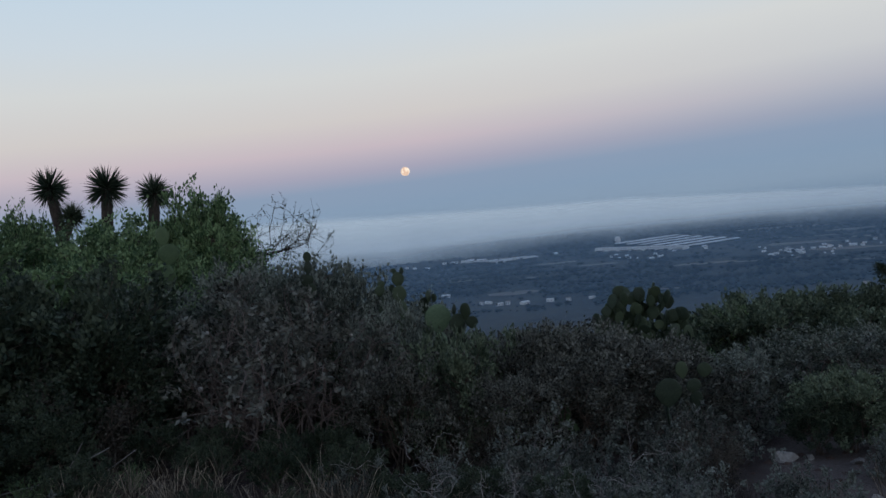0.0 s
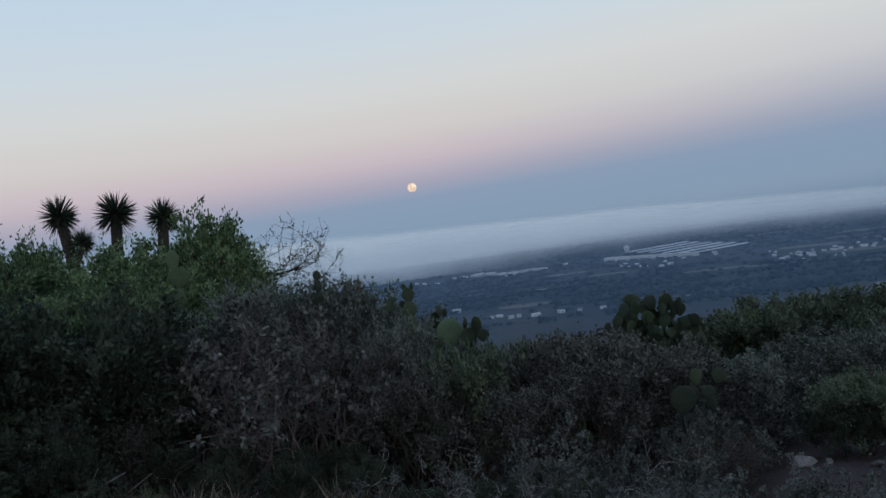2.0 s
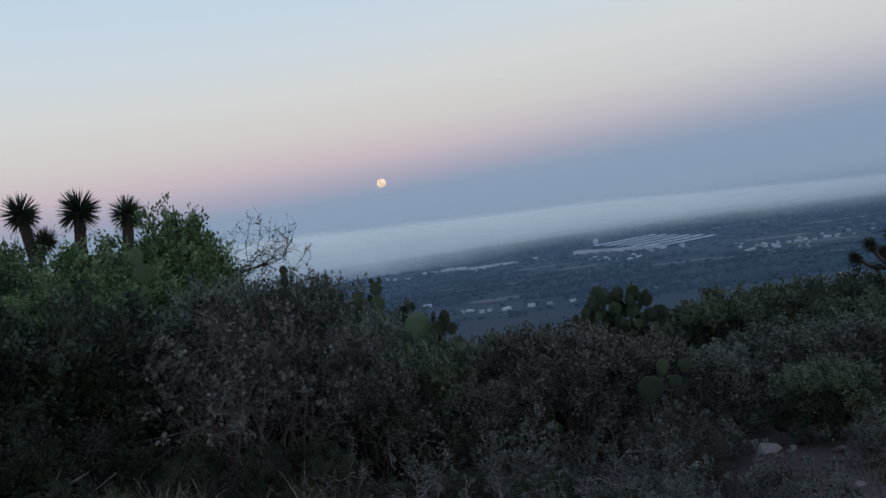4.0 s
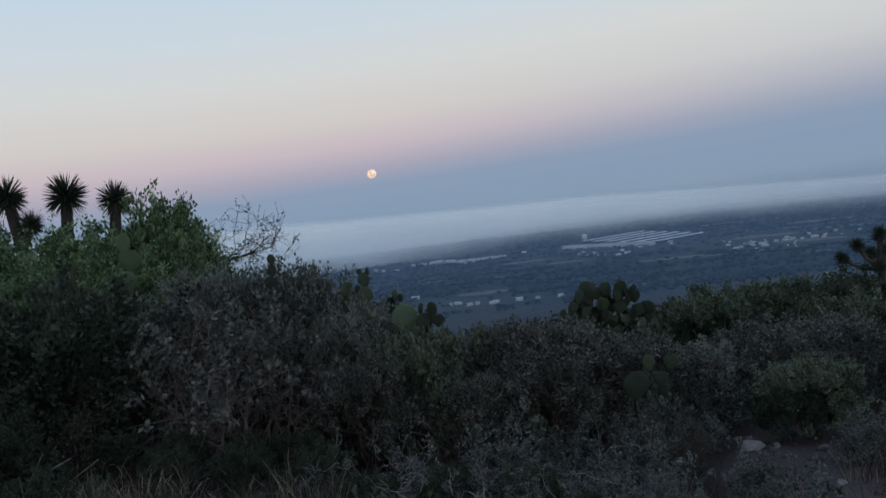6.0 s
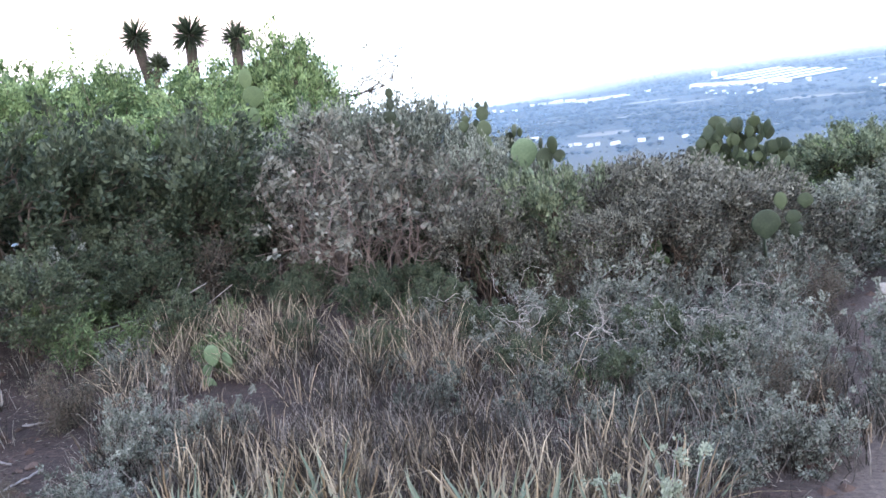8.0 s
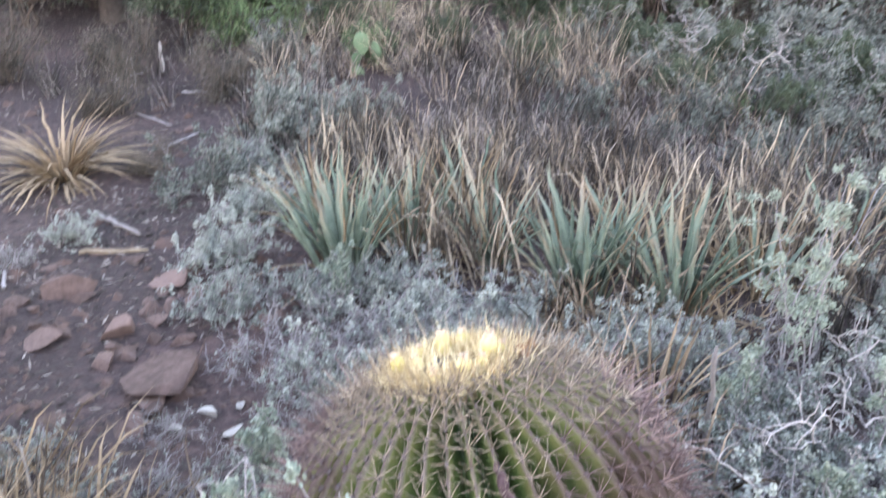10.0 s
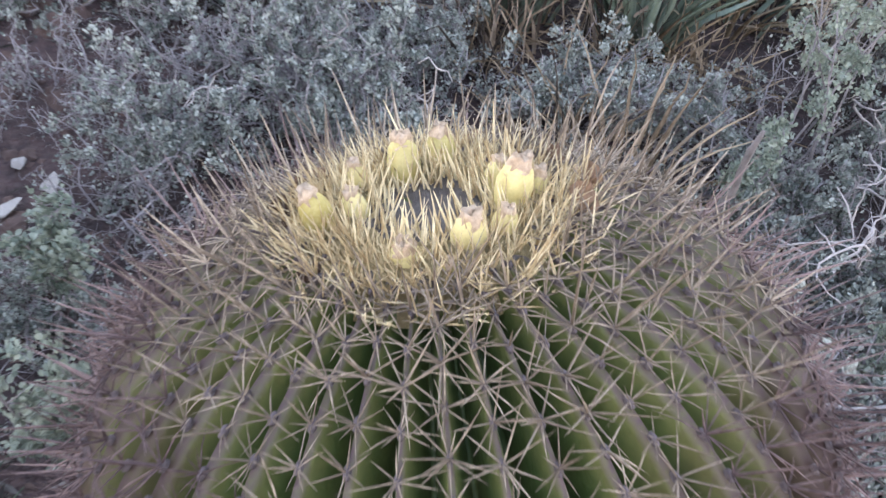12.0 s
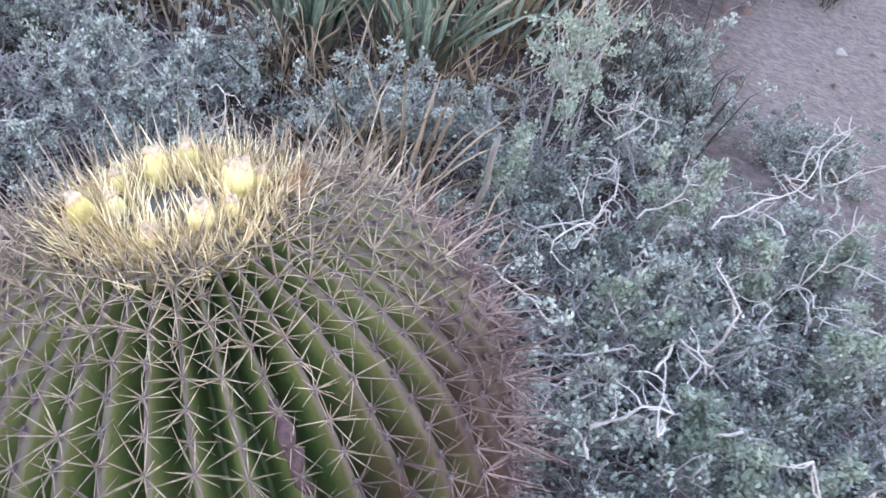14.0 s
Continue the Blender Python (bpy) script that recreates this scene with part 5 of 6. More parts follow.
def build_pear(seed, x, y, top, pad_size, count, label, wide=0.5):
    """Pads grown out of one another, up to the given height of the world."""
    rng = np.random.default_rng(seed)
    root = thing("prickly_pear", label, "cactus", "prickly pears")
    gz = ground_height(x, y)
    root.location = (x, y, gz)
    goal = top - gz
    n = 0
    grown = []
    layers = max(1, int(round(goal / (pad_size * 0.86))))
    frontier = [(Vector((rng.uniform(-wide, wide) * 0.5, rng.uniform(-0.1, 0.1), -0.04)), rng.uniform(-12, 12)) for _ in range(max(1, count // (layers * 2)))]
    for layer in range(layers):
        nxt = []
        for p, lean in frontier:
            s = pad_size * (goal / (layers * pad_size * 0.86)) * rng.uniform(0.9, 1.1)
            m = pose(p.x, p.y, p.z, rng.uniform(-18, 18), lean, rng.uniform(-60, 60)) @ Matrix.Diagonal((s * rng.uniform(0.8, 1.15), s, s, 1))
            ob = part("pad", PADS[n % 3], None, root)
            ob.matrix_basis = m
            n += 1
            grown.append(m)
            kids = 1 if n > count else rng.integers(1, 3)
            for _ in range(kids):
                off = rng.uniform(-0.22, 0.22)
                nxt.append((m @ Vector((off, 0, 0.90 - abs(off) * 0.5)), lean * 0.4 + off * 95 + rng.uniform(-18, 18)))
        frontier = nxt[: max(2, count // layers)]
    return root


def pear_stack(x, y, pads, label, mat=None, plump=1.0):
    """A prickly pear with its upper pads at given places: (x, z of the pad's middle, height, turn); plain pads carry them from the ground."""
    root = thing("prickly_pear", label, "cactus", "prickly pears")
    gz = ground_height(x, y)
    root.location = (x, y, gz)
    lowest = min(p[1] - p[2] / 2 for p in pads)
    lx = min(pads, key=lambda p: p[1])[0]
    size = max(p[2] for p in pads)
    z, n = gz - 0.05, 0
    count = max(1, math.ceil((lowest - z) / (size * 0.85)))
    step = (lowest - z) / count
    rows = [(lx + 0.03 * math.sin(k * 2.1), z + step * (k + 0.5), step * 1.16, 40 * k) for k in range(count)] + list(pads)
    for px, pz, h, turn in rows:
        me = PADS[n % 3]
        if mat:
            me = me.copy()
            me.materials.clear()
            me.materials.append(mat)
        ob = part("pad", me, None, root)
        ob.matrix_basis = pose(px - x, 0.01 * n, pz - gz - h / 2, 0, (px - lx) * 60, turn) @ Matrix.Diagonal((h * plump, h, h, 1))
        n += 1
    return root


def build_pear_mound(seed, x, y, half, top, size, label):
    """A wide old prickly pear: tiers of pads under a domed outline, down to the ground."""
    rng = np.random.default_rng(seed)
    root = thing("prickly_pear", label, "cactus", "prickly pears")
    gz = ground_height(x, y)
    root.location = (x, y, gz)
    meshes = [m.copy() for m in PADS]
    for me in meshes:
        me.materials.clear()
        me.materials.append(PAD_DULL)
    tier, z = 0, -0.05
    while z < top - gz - size * 0.5:
        reach = half * math.sqrt(max(0.05, 1 - (max(0.0, z + size) / (top - gz + size * 0.4)) ** 2.4))
        n = max(3, int(reach / size * 6.5))
        for k in range(n):
            px = reach * (-1 + 2 * (k + rng.uniform(0.1, 0.9)) / n)
            s = size * rng.uniform(0.75, 1.1)
            ob = part("pad", meshes[(k + tier) % 3], None, root)
            ob.matrix_basis = pose(px, rng.uniform(-0.25, 0.25), z + rng.uniform(-0.05, 0.05), rng.uniform(-20, 20), px * 22 + rng.uniform(-14, 14), rng.uniform(-65, 65)) @ Matrix.Diagonal((s * rng.uniform(0.85, 1.15), s, s, 1))
        z += size * 0.55
        tier += 1
    return root


pear_stack(-0.12, 10.0, [(-0.13, 1.36, 0.22, 25), (-0.13, 1.54, 0.19, 10), (-0.08, 1.63, 0.09, 50), (-0.17, 1.64, 0.08, -20), (-0.21, 1.44, 0.10, 30)], "tall prickly pear with stacked small pads", PAD_DULL, 0.8)
pear_stack(0.30, 9.9, [(0.30, 1.03, 0.31, 8)], "green prickly pear with a broad round pad", PAD_PALE, 1.25)
# shade of these edge-on pads is put into their colour
pear_stack(0.56, 9.8, [(0.53, 0.98, 0.24, 40), (0.50, 1.14, 0.15, 70), (0.62, 1.10, 0.19, -40), (0.68, 0.98, 0.15, 20), (0.57, 0.86, 0.2, 80)], "dark prickly pear in the scrub", PAD_DARK)
pear_stack(-3.52, 12.2, [(-3.50, 2.06, 0.32, 10), (-3.56, 2.30, 0.28, -15)], "tall prickly pear with two broad pads among the trees")
pear_stack(-1.18, 10.0, [(-1.18, 1.78, 0.16, 60), (-1.18, 1.90, 0.12, 20)], "narrow prickly pear with one raised pad", PAD_DARK)
pear_stack(-0.36, 10.0, [(-0.36, 1.42, 0.14, 40), (-0.34, 1.50, 0.09, 0)], "slim prickly pear in grey scrub", PAD_DULL)
pear_stack(0.18, 10.3, [(0.20, 1.28, 0.16, 70), (0.14, 1.20, 0.14, 30), (0.26, 1.24, 0.1, -30)], "small dark prickly pear in the scrub", PAD_DARK)
pear_stack(-2.09, 6.0, [(-2.09, 0.27, 0.155, 5), (-1.99, 0.23, 0.135, -35), (-2.15, 0.16, 0.1, 60)], "small pale young prickly pear in dry grass", PAD_PALE)
build_pear_mound(4, 3.42, 13.6, 1.0, 0.83, 0.215, "broad dark green prickly pear rising over a bush")
pear_stack(3.23, 10.0, [(3.23, -0.05, 0.18, 10), (3.36, 0.13, 0.18, -15), (3.12, 0.14, 0.19, 5)], "green prickly pear with two raised pads in grey scrub", PAD_DULL)
pear_stack(2.80, 9.5, [(2.80, 0.02, 0.33, 5)], "dull green prickly pear with one broad pad in grey scrub", PAD_DULL)
build_pear(8, 1.75, 9.3, 0.1, 0.22, 5, "prickly pear in brown scrub", 0.3)


def build_old_pear():
    root = thing("prickly_pear", "old woody prickly pear with withered orange pads", "cactus", "prickly pears")
    rng = np.random.default_rng(21)
    x, y = -5.0, 7.0
    root.location = (x, y, ground_height(x, y))
    b = Buf()
    b.tube([(0, 0, -0.1), (0.05, 0.02, 0.35), (-0.02, 0, 0.75), (0.12, 0.05, 1.1)], [0.13, 0.11, 0.10, 0.07], 10)
    part("trunk", b, BARK_DARK, root, smooth=True)
    b = Buf()
    b.tube([(0.02, 0, 0.5), (0.35, -0.1, 0.62), (0.6, -0.1, 0.9)], [0.09, 0.08, 0.06], 8)
    part("limb", b, BARK_DARK, root, smooth=True)
    withered = PADS[0].copy()
    withered.materials.clear()
    dull = PADS[1].copy()
    dull.materials.clear()
    dull.materials.append(PAD_DARK)
    withered.materials.append(material("pad_withered", shades((0.05, 0.034, 0.024), (0.13, 0.085, 0.05)), 12, 0.8, 0.3))
    for n, (px, py, pz, lean, turn, s) in enumerate([(0.12, 0.05, 1.05, 10, 20, 0.34), (0.6, -0.1, 0.86, 25, -30, 0.3), (0.0, 0, 0.9, -40, 50, 0.3), (0.2, 0.05, 1.35, -15, 10, 0.3), (0.72, -0.1, 1.12, 5, 60, 0.28), (-0.2, 0, 1.12, -25, -20, 0.28), (0.5, 0.1, 0.55, 60, 0, 0.26)]):
        ob = part("pad", withered if n in (0, 6) else dull, None, root, "withered orange pad" if n in (0, 6) else "")
        ob.matrix_basis = pose(px, py, pz, rng.uniform(-15, 15), lean, turn) @ Matrix.Scale(s, 4)


build_old_pear()


# ---- agaves ----
def agave_leaf(seed, ln, width, curl):
    """A stiff channelled leaf that tapers to a point and bends outwards."""
    b, g = Buf(), np.random.default_rng(seed)
    rows = 8
    v = []
    for i in range(rows):
        s = i / (rows - 1)
        w = width * (0.75 + 0.5 * math.sin(min(1, s * 1.6) * math.pi / 2 + 0.4)) * (1 - s ** 2.4) + 0.0006
        y = curl * ln * s * s
        z = ln * (s - 0.28 * curl * s * s)
        x = ln * 0.022 * g.normal() * s * s
        v += [(x - w, y - w * 0.35, z), (x, y + w * 0.25, z), (x + w, y - w * 0.35, z), (x, y + w * 0.55, z)]
    f = []
    for i in range(rows - 1):
        a = i * 4
        f += [(a, a + 1, a + 5, a + 4), (a + 1, a + 2, a + 6, a + 5), (a + 2, a + 3, a + 7, a + 6), (a + 3, a, a + 4, a + 7)]
    b.add(v, f)
    return b


AG_GREEN = [agave_leaf(k, 0.56, 0.0125, c).mesh("leaf", AGAVE_GREEN, True) for k, c in enumerate((0.06, 0.14, 0.24, 0.1))]
AG_DRY = [agave_leaf(10 + k, 0.54, 0.0075, c).mesh("leaf", AGAVE_DRY, True) for k, c in enumerate((0.15, 0.35, 0.8, 0.25))]

AG_DEEP = [agave_leaf(30 + k, 0.5, 0.0125, c).mesh("leaf", AGAVE_DEEP, True) for k, c in enumerate((0.1, 0.2, 0.35, 0.5))]
AG_LIMP = [agave_leaf(20 + k, 0.5, 0.0085, c).mesh("leaf", AGAVE_DRY, True) for k, c in enumerate((0.7, 0.95, 1.2, 0.5))]


def build_agave(seed, x, y, n_green, n_dry, size, label, limp=False, deep=False):
    rng = np.random.default_rng(seed)
    root = thing("agave", label, "agave", "agaves behind the barrel cactus")
    root.location = (x, y, ground_height(x, y) - 0.02)
    for n in range(n_green + n_dry):
        dry = n >= n_green
        az = n * 137.5 + rng.uniform(-15, 15)
        tilt = rng.uniform(1, 30) if not dry else (rng.uniform(3, 30) if rng.random() < 0.6 else rng.uniform(35, 70))
        if limp:
            tilt = rng.uniform(0, 58)
        off = rng.uniform(0.01, 0.11)
        m = pose(off * math.cos(radians(az)), off * math.sin(radians(az)), 0, 0, 0, az - 90) @ pose(0, 0, 0, -tilt) @ Matrix.Diagonal((rng.uniform(0.8, 1.2), 1, rng.uniform(0.7, 1.12), 1)) @ Matrix.Scale(size, 4)
        ob = part("leaf", (AG_LIMP if limp else AG_DRY if dry else AG_DEEP if deep else AG_GREEN)[n % 4], None, root, "dry tan leaf" if dry else "")
        ob.matrix_basis = m
    return root


AGAVE_LABEL = "blue-green agave clump with dry tan leaf tips"
build_agave(1, -1.02, 3.12, 50, 10, 0.92, AGAVE_LABEL)
build_agave(2, -0.04, 3.14, 52, 8, 0.90, AGAVE_LABEL)
build_agave(3, 0.33, 3.14, 44, 10, 0.86, AGAVE_LABEL)
build_agave(4, -0.85, 3.40, 22, 26, 0.88, AGAVE_LABEL)
build_agave(5, -0.45, 3.35, 20, 30, 0.82, AGAVE_LABEL)
build_agave(6, 0.1, 3.5, 18, 30, 0.85, AGAVE_LABEL)
build_agave(7, 0.62, 3.4, 12, 30, 0.8, AGAVE_LABEL)
build_agave(8, -1.3, 3.5, 8, 30, 0.82, AGAVE_LABEL)
build_agave(11, -0.7, 3.8, 8, 30, 0.85, AGAVE_LABEL)
build_agave(12, 0.95, 3.8, 8, 24, 0.8, AGAVE_LABEL)
build_agave(13, 0.30, 2.42, 0, 34, 0.60, "small withered agave with curled orange-tan leaves")
build_agave(14, 0.14, 2.52, 0, 24, 0.5, "small withered agave with curled orange-tan leaves")
build_agave(9, -0.50, 1.06, 26, 2, 0.62, "small dark green agave under dry grass", deep=True)
build_agave(10, -2.92, 3.72, 0, 120, 0.95, "withered agave with drooping straw-coloured leaves", True)


# ---- grasses ----
def build_grass(name, label, mat, seed, tufts, per, ln, wd, lean, patchy=True):
    """tufts: boxes (x0, x1, y0, y1, count) in which tufts stand."""
    rng = np.random.default_rng(seed)
    buf = Buf()
    for x0, x1, y0, y1, count in tufts:
        for _ in range(count):
            x, y = rng.uniform(x0, x1), rng.uniform(y0, y1)
            if patchy and noise.noise((x * 1.1 + seed * 5, y * 1.1, 0.0)) < rng.uniform(-0.45, 0.05):
                continue
            if (x + 1.88) ** 2 + (y - 5.6) ** 2 < 0.16:
                continue
            k = rng.integers(per // 2, per)
            at = np.stack([x + rng.normal(0, 0.05, k), y + rng.normal(0, 0.05, k), np.full(k, ground_height(x, y) - 0.02)], 1)
            way = np.concatenate([rng.normal(0, lean, (k, 2)), np.ones((k, 1))], 1)
            blades(buf, rng, at, way, ln * rng.uniform(0.5, 1.15, k), np.full(k, wd) * rng.uniform(0.6, 1.3, k), rng.uniform(0.05, 0.55, k))
    ob = new(name, buf.mesh(name, mat))
    return tagged(ob, label, "grass", kind="stuff")


build_grass("dry_grass", "tall dry straw-coloured grass on the slope", GRASS_DRY, 1,
            [(-2.4, 0.0, 4.4, 6.9, 120), (0.0, 2.2, 4.2, 6.0, 45), (-1.5, 0.6, 3.9, 4.8, 50), (-1.6, -0.9, 0.75, 1.35, 25), (-0.2, 0.5, 2.85, 3.05, 10), (0.1, 0.55, 1.95, 2.35, 12), (3.0, 5.5, 6.5, 8.5, 12)], 20, 0.34, 0.0040, 0.15)
build_grass("grey_grass", "grey weathered grass and stalks on the slope", GRASS_GREY, 2,
            [(-2.4, 2.4, 4.2, 6.6, 300), (0.2, 2.4, 6.6, 8.2, 40), (-4.2, -2.6, 5.0, 6.4, 25), (-1.5, 1.2, 3.6, 4.2, 60), (0.7, 1.3, 2.8, 3.6, 30), (-1.7, -0.9, 0.7, 1.5, 15), (2.2, 3.0, 5.2, 9.0, 50)], 20, 0.34, 0.0034, 0.18)


build_grass("wispy_grass", "low pinkish-grey wispy grass over the slope", WISP, 12, [(-2.3, 1.9, 4.2, 7.0, 520), (-2.9, -2.0, 4.9, 6.4, 50)], 26, 0.24, 0.0026, 0.32)
build_grass("coarse_grass", "stiff upright tan stalks behind the agaves", STALK, 5, [(-1.6, 0.8, 3.55, 4.4, 105), (0.6, 1.15, 3.3, 4.8, 30), (-0.75, -0.3, 3.05, 3.5, 14)], 14, 0.46, 0.005, 0.13)
build_grass("feather_grass", "pinkish feathery dry grass", STALK, 9, [(-2.7, -1.5, 5.4, 7.2, 70), (-1.2, 0.6, 5.8, 7.2, 40)], 30, 0.55, 0.0028, 0.3)
build_grass("fallen_straw", "tangled fallen straw beside the cactus", STRAW, 7, [(-1.6, -0.72, 0.75, 1.45, 140), (-0.1, 0.6, 2.7, 3.1, 16), (0.1, 0.55, 2.0, 2.4, 10)], 16, 0.30, 0.0036, 1.0, False)


def build_litter():
    """Fallen leaves and bits of twig over the soil."""
    rng = np.random.default_rng(91)
    buf = Buf()
    for x0, x1, y0, y1, n in [(-3.2, 1.8, 0.5, 3.6, 11000), (-5.0, 3.0, 3.2, 8.0, 16000)]:
        x, y = rng.uniform(x0, x1, n), rng.uniform(y0, y1, n)
        dense = np.array([noise.noise((a * 1.6, b * 1.6, 7.0)) for a, b in zip(x, y)]) > rng.uniform(-0.5, 0.25, n)
        dense &= np.abs(x - (0.42 * y + 0.62)) > 0.75
        x, y = x[dense], y[dense]
        k = len(x)
        z = np.array([ground_height(a, b) for a, b in zip(x, y)]) + rng.uniform(0.003, 0.02, k)
        leaves(buf, rng, np.stack([x, y, z], 1), np.concatenate([rng.normal(0, 1, (k, 2)), np.zeros((k, 1))], 1) * 2.5, 0.042, 0.0042)
    ob = new("leaf_litter", buf.mesh("leaf_litter", GRASS_GREY))
    tagged(ob, "grey fallen leaves and twig scraps on the soil", "litter", kind="stuff")


build_litter()

# ---- low silver shrubs round the cactus ----
silver = shrub("silverleaf_shrub", 51, "low silvery-leaved shrub with tangled pale twigs", "shrub", LEAF_SILVER, TWIG_DULL, 20, 0.34, 1.5, 0.0050, 7200, 0.0115, 0.0040, 6, 6, 0.48, 0.0065, 0.02, "silver shrubs round the cactus", tufts=520)
set_out(silver, [(-0.36, 1.12, 0, 0.8), (0.10, 0.98, 70, 0.75), (0.52, 1.15, 140, 0.85), (0.72, 1.55, 200, 1.1), (0.86, 2.0, 260, 1.15), (0.62, 2.4, 320, 1.05), (1.15, 1.7, 30, 1.1), (0.9, 1.25, 80, 1.0), (-0.25, 2.35, 170, 1.05),
                 (-0.62, 2.2, 230, 0.9), (-0.5, 2.65, 290, 1.0), (-0.95, 2.75, 10, 0.9), (0.15, 2.65, 60, 0.95), (-1.5, 2.95, 100, 0.9), (-1.0, 1.45, 150, 0.55), (-0.62, 1.7, 200, 0.6), (1.3, 2.35, 240, 1.0), (1.0, 2.75, 300, 1.0), (1.5, 1.9, 0, 0.9),
                 (-1.95, 1.75, 40, 0.7), (-1.6, 3.4, 90, 1.0), (1.2, 3.2, 130, 1.1), (-1.9, 4.0, 180, 1.0), (1.6, 2.9, 210, 0.9), (0.45, 0.8, 20, 0.7), (-2.3, 3.0, 60, 0.6), (0.45, 2.05, 100, 0.9), (0.95, 1.05, 10, 0.9), (1.35, 1.4, 70, 0.9), (-0.75, 2.9, 40, 0.9), (-0.2, 2.8, 130, 0.85), (0.42, 2.75, 220, 0.9), (-1.25, 2.62, 300, 0.8), (-0.62, 1.35, 250, 0.45), (-1.3, 1.6, 140, 0.5), (-1.65, 1.45, 20, 0.5), (1.7, 2.3, 20, 0.8), (0.8, 1.78, 40, 0.8), (1.02, 2.08, 120, 0.85), (1.2, 1.95, 210, 0.8), (0.74, 2.2, 300, 0.8), (1.28, 2.18, 20, 0.85), (0.98, 1.6, 160, 0.75), (0.8, 1.38, 90, 0.75), (1.15, 1.45, 250, 0.8), (1.9, 6.3, 10, 1.5), (2.2, 6.9, 120, 1.6), (2.35, 7.5, 200, 1.6), (1.3, 7.6, 40, 1.6), (0.9, 8.3, 90, 1.6)])
dead = shrub("dead_shrub", 52, "low leafless tangle of grey dead twigs", "shrub", LEAF_SILVER, TWIG_DULL, 26, 0.30, 1.6, 0.0045, 500, 0.011, 0.0045, 6, 6, 0.45, 0.01, 0.0, "dead twig tangles")
set_out(dead, [(-0.15, 2.15, 0, 1.0), (-0.45, 2.45, 200, 0.95), (0.75, 1.8, 30, 1.1), (1.0, 2.3, 120, 1.1), (0.85, 1.4, 250, 1.0), (-0.85, 1.6, 70, 0.6), (1.35, 2.1, 10, 1.0), (-0.75, 2.5, 10, 0.9), (0.62, 1.32, 210, 0.8), (0.55, 1.95, 300, 0.9), (-0.35, 2.75, 150, 1.0), (1.15, 1.55, 10, 1.0), (1.2, 1.2, 80, 0.9), (0.95, 1.8, 190, 1.1), (-1.05, 1.85, 20, 0.5), (-1.25, 1.35, 20, 0.6), (0.6, 2.6, 90, 1.0), (-0.62, 1.95, 30, 0.8), (-0.95, 2.3, 120, 0.8), (-0.5, 1.6, 60, 0.6), (-2.4, 2.7, 200, 0.7)])


def build_pale_twigs(seed, x, y, n, ln, label, z0=0.12, thick=1.0):
    """Bleached zigzag twigs standing out of the shrubs."""
    rng = np.random.default_rng(seed)
    root = thing("bleached_branch", label, "branch", "bleached branches")
    root.location = (x, y, ground_height(x, y))
    for _ in range(n):
        b = Buf()
        a = rng.uniform(0, 2 * math.pi)
        d = unit(np.array([math.cos(a), math.sin(a), rng.uniform(0.2, 1.0)]))
        line, _ = wander(rng, np.array([rng.uniform(-0.16, 0.16), rng.uniform(-0.16, 0.16), z0 * rng.uniform(0.2, 1)]), d, ln * rng.uniform(0.6, 1.1), 9, 0.5, 0.0)
        b.tube(line, np.linspace(0.0034, 0.0014, len(line)) * thick, 5)
        for q in (3, 5, 7):
            tw, _ = wander(rng, line[q], unit(line[q] - line[q - 1] + rng.normal(0, 0.8, 3)), ln * 0.22, 4, 0.4, 0.05)
            b.tube(tw, np.linspace(0.0022, 0.001, 5) * thick, 4)
        part("twig", b, TWIG_PALE, root, smooth=True)
    return root


for k, (x, y, n, ln, z0) in enumerate([(0.72, 1.75, 4, 0.34, 0.30), (0.95, 1.45, 4, 0.34, 0.28), (1.1, 2.1, 4, 0.36, 0.28), (0.75, 1.2, 4, 0.32, 0.25), (1.2, 1.75, 4, 0.34, 0.28), (0.62, 1.5, 3, 0.28, 0.3), (0.9, 1.9, 4, 0.3, 0.3), (1.05, 1.25, 4, 0.3, 0.25),
                                      (-0.2, 2.3, 3, 0.22, 0.15), (0.2, 2.45, 3, 0.22, 0.15), (-0.6, 2.4, 3, 0.22, 0.15), (0.95, 2.45, 4, 0.32, 0.25)]):
    build_pale_twigs(k + 1, x, y, n, ln, "bleached zigzag twigs over a silver shrub", z0)
for k, (x, y) in enumerate([(0.35, 7.2), (0.9, 7.0), (0.05, 8.0), (1.5, 6.6), (0.7, 6.0), (1.9, 7.3), (-0.3, 7.6), (1.2, 8.0), (0.2, 6.4)]):
    build_pale_twigs(60 + k, x, y, 6, 0.5, "bleached zigzag twigs over low grey scrub", 0.5, 0.85)
for k, (x, y) in enumerate([(1.0, 2.6), (1.25, 2.3), (1.35, 1.9), (1.4, 2.6), (0.7, 2.1)]):
    build_pale_twigs(80 + k, x, y, 5, 0.34, "bleached zigzag twigs over a silver shrub", 0.2)
build_pale_twigs(40, 0.47, 2.12, 4, 0.62, "bleached crooked twigs rising behind the cactus", 0.05)


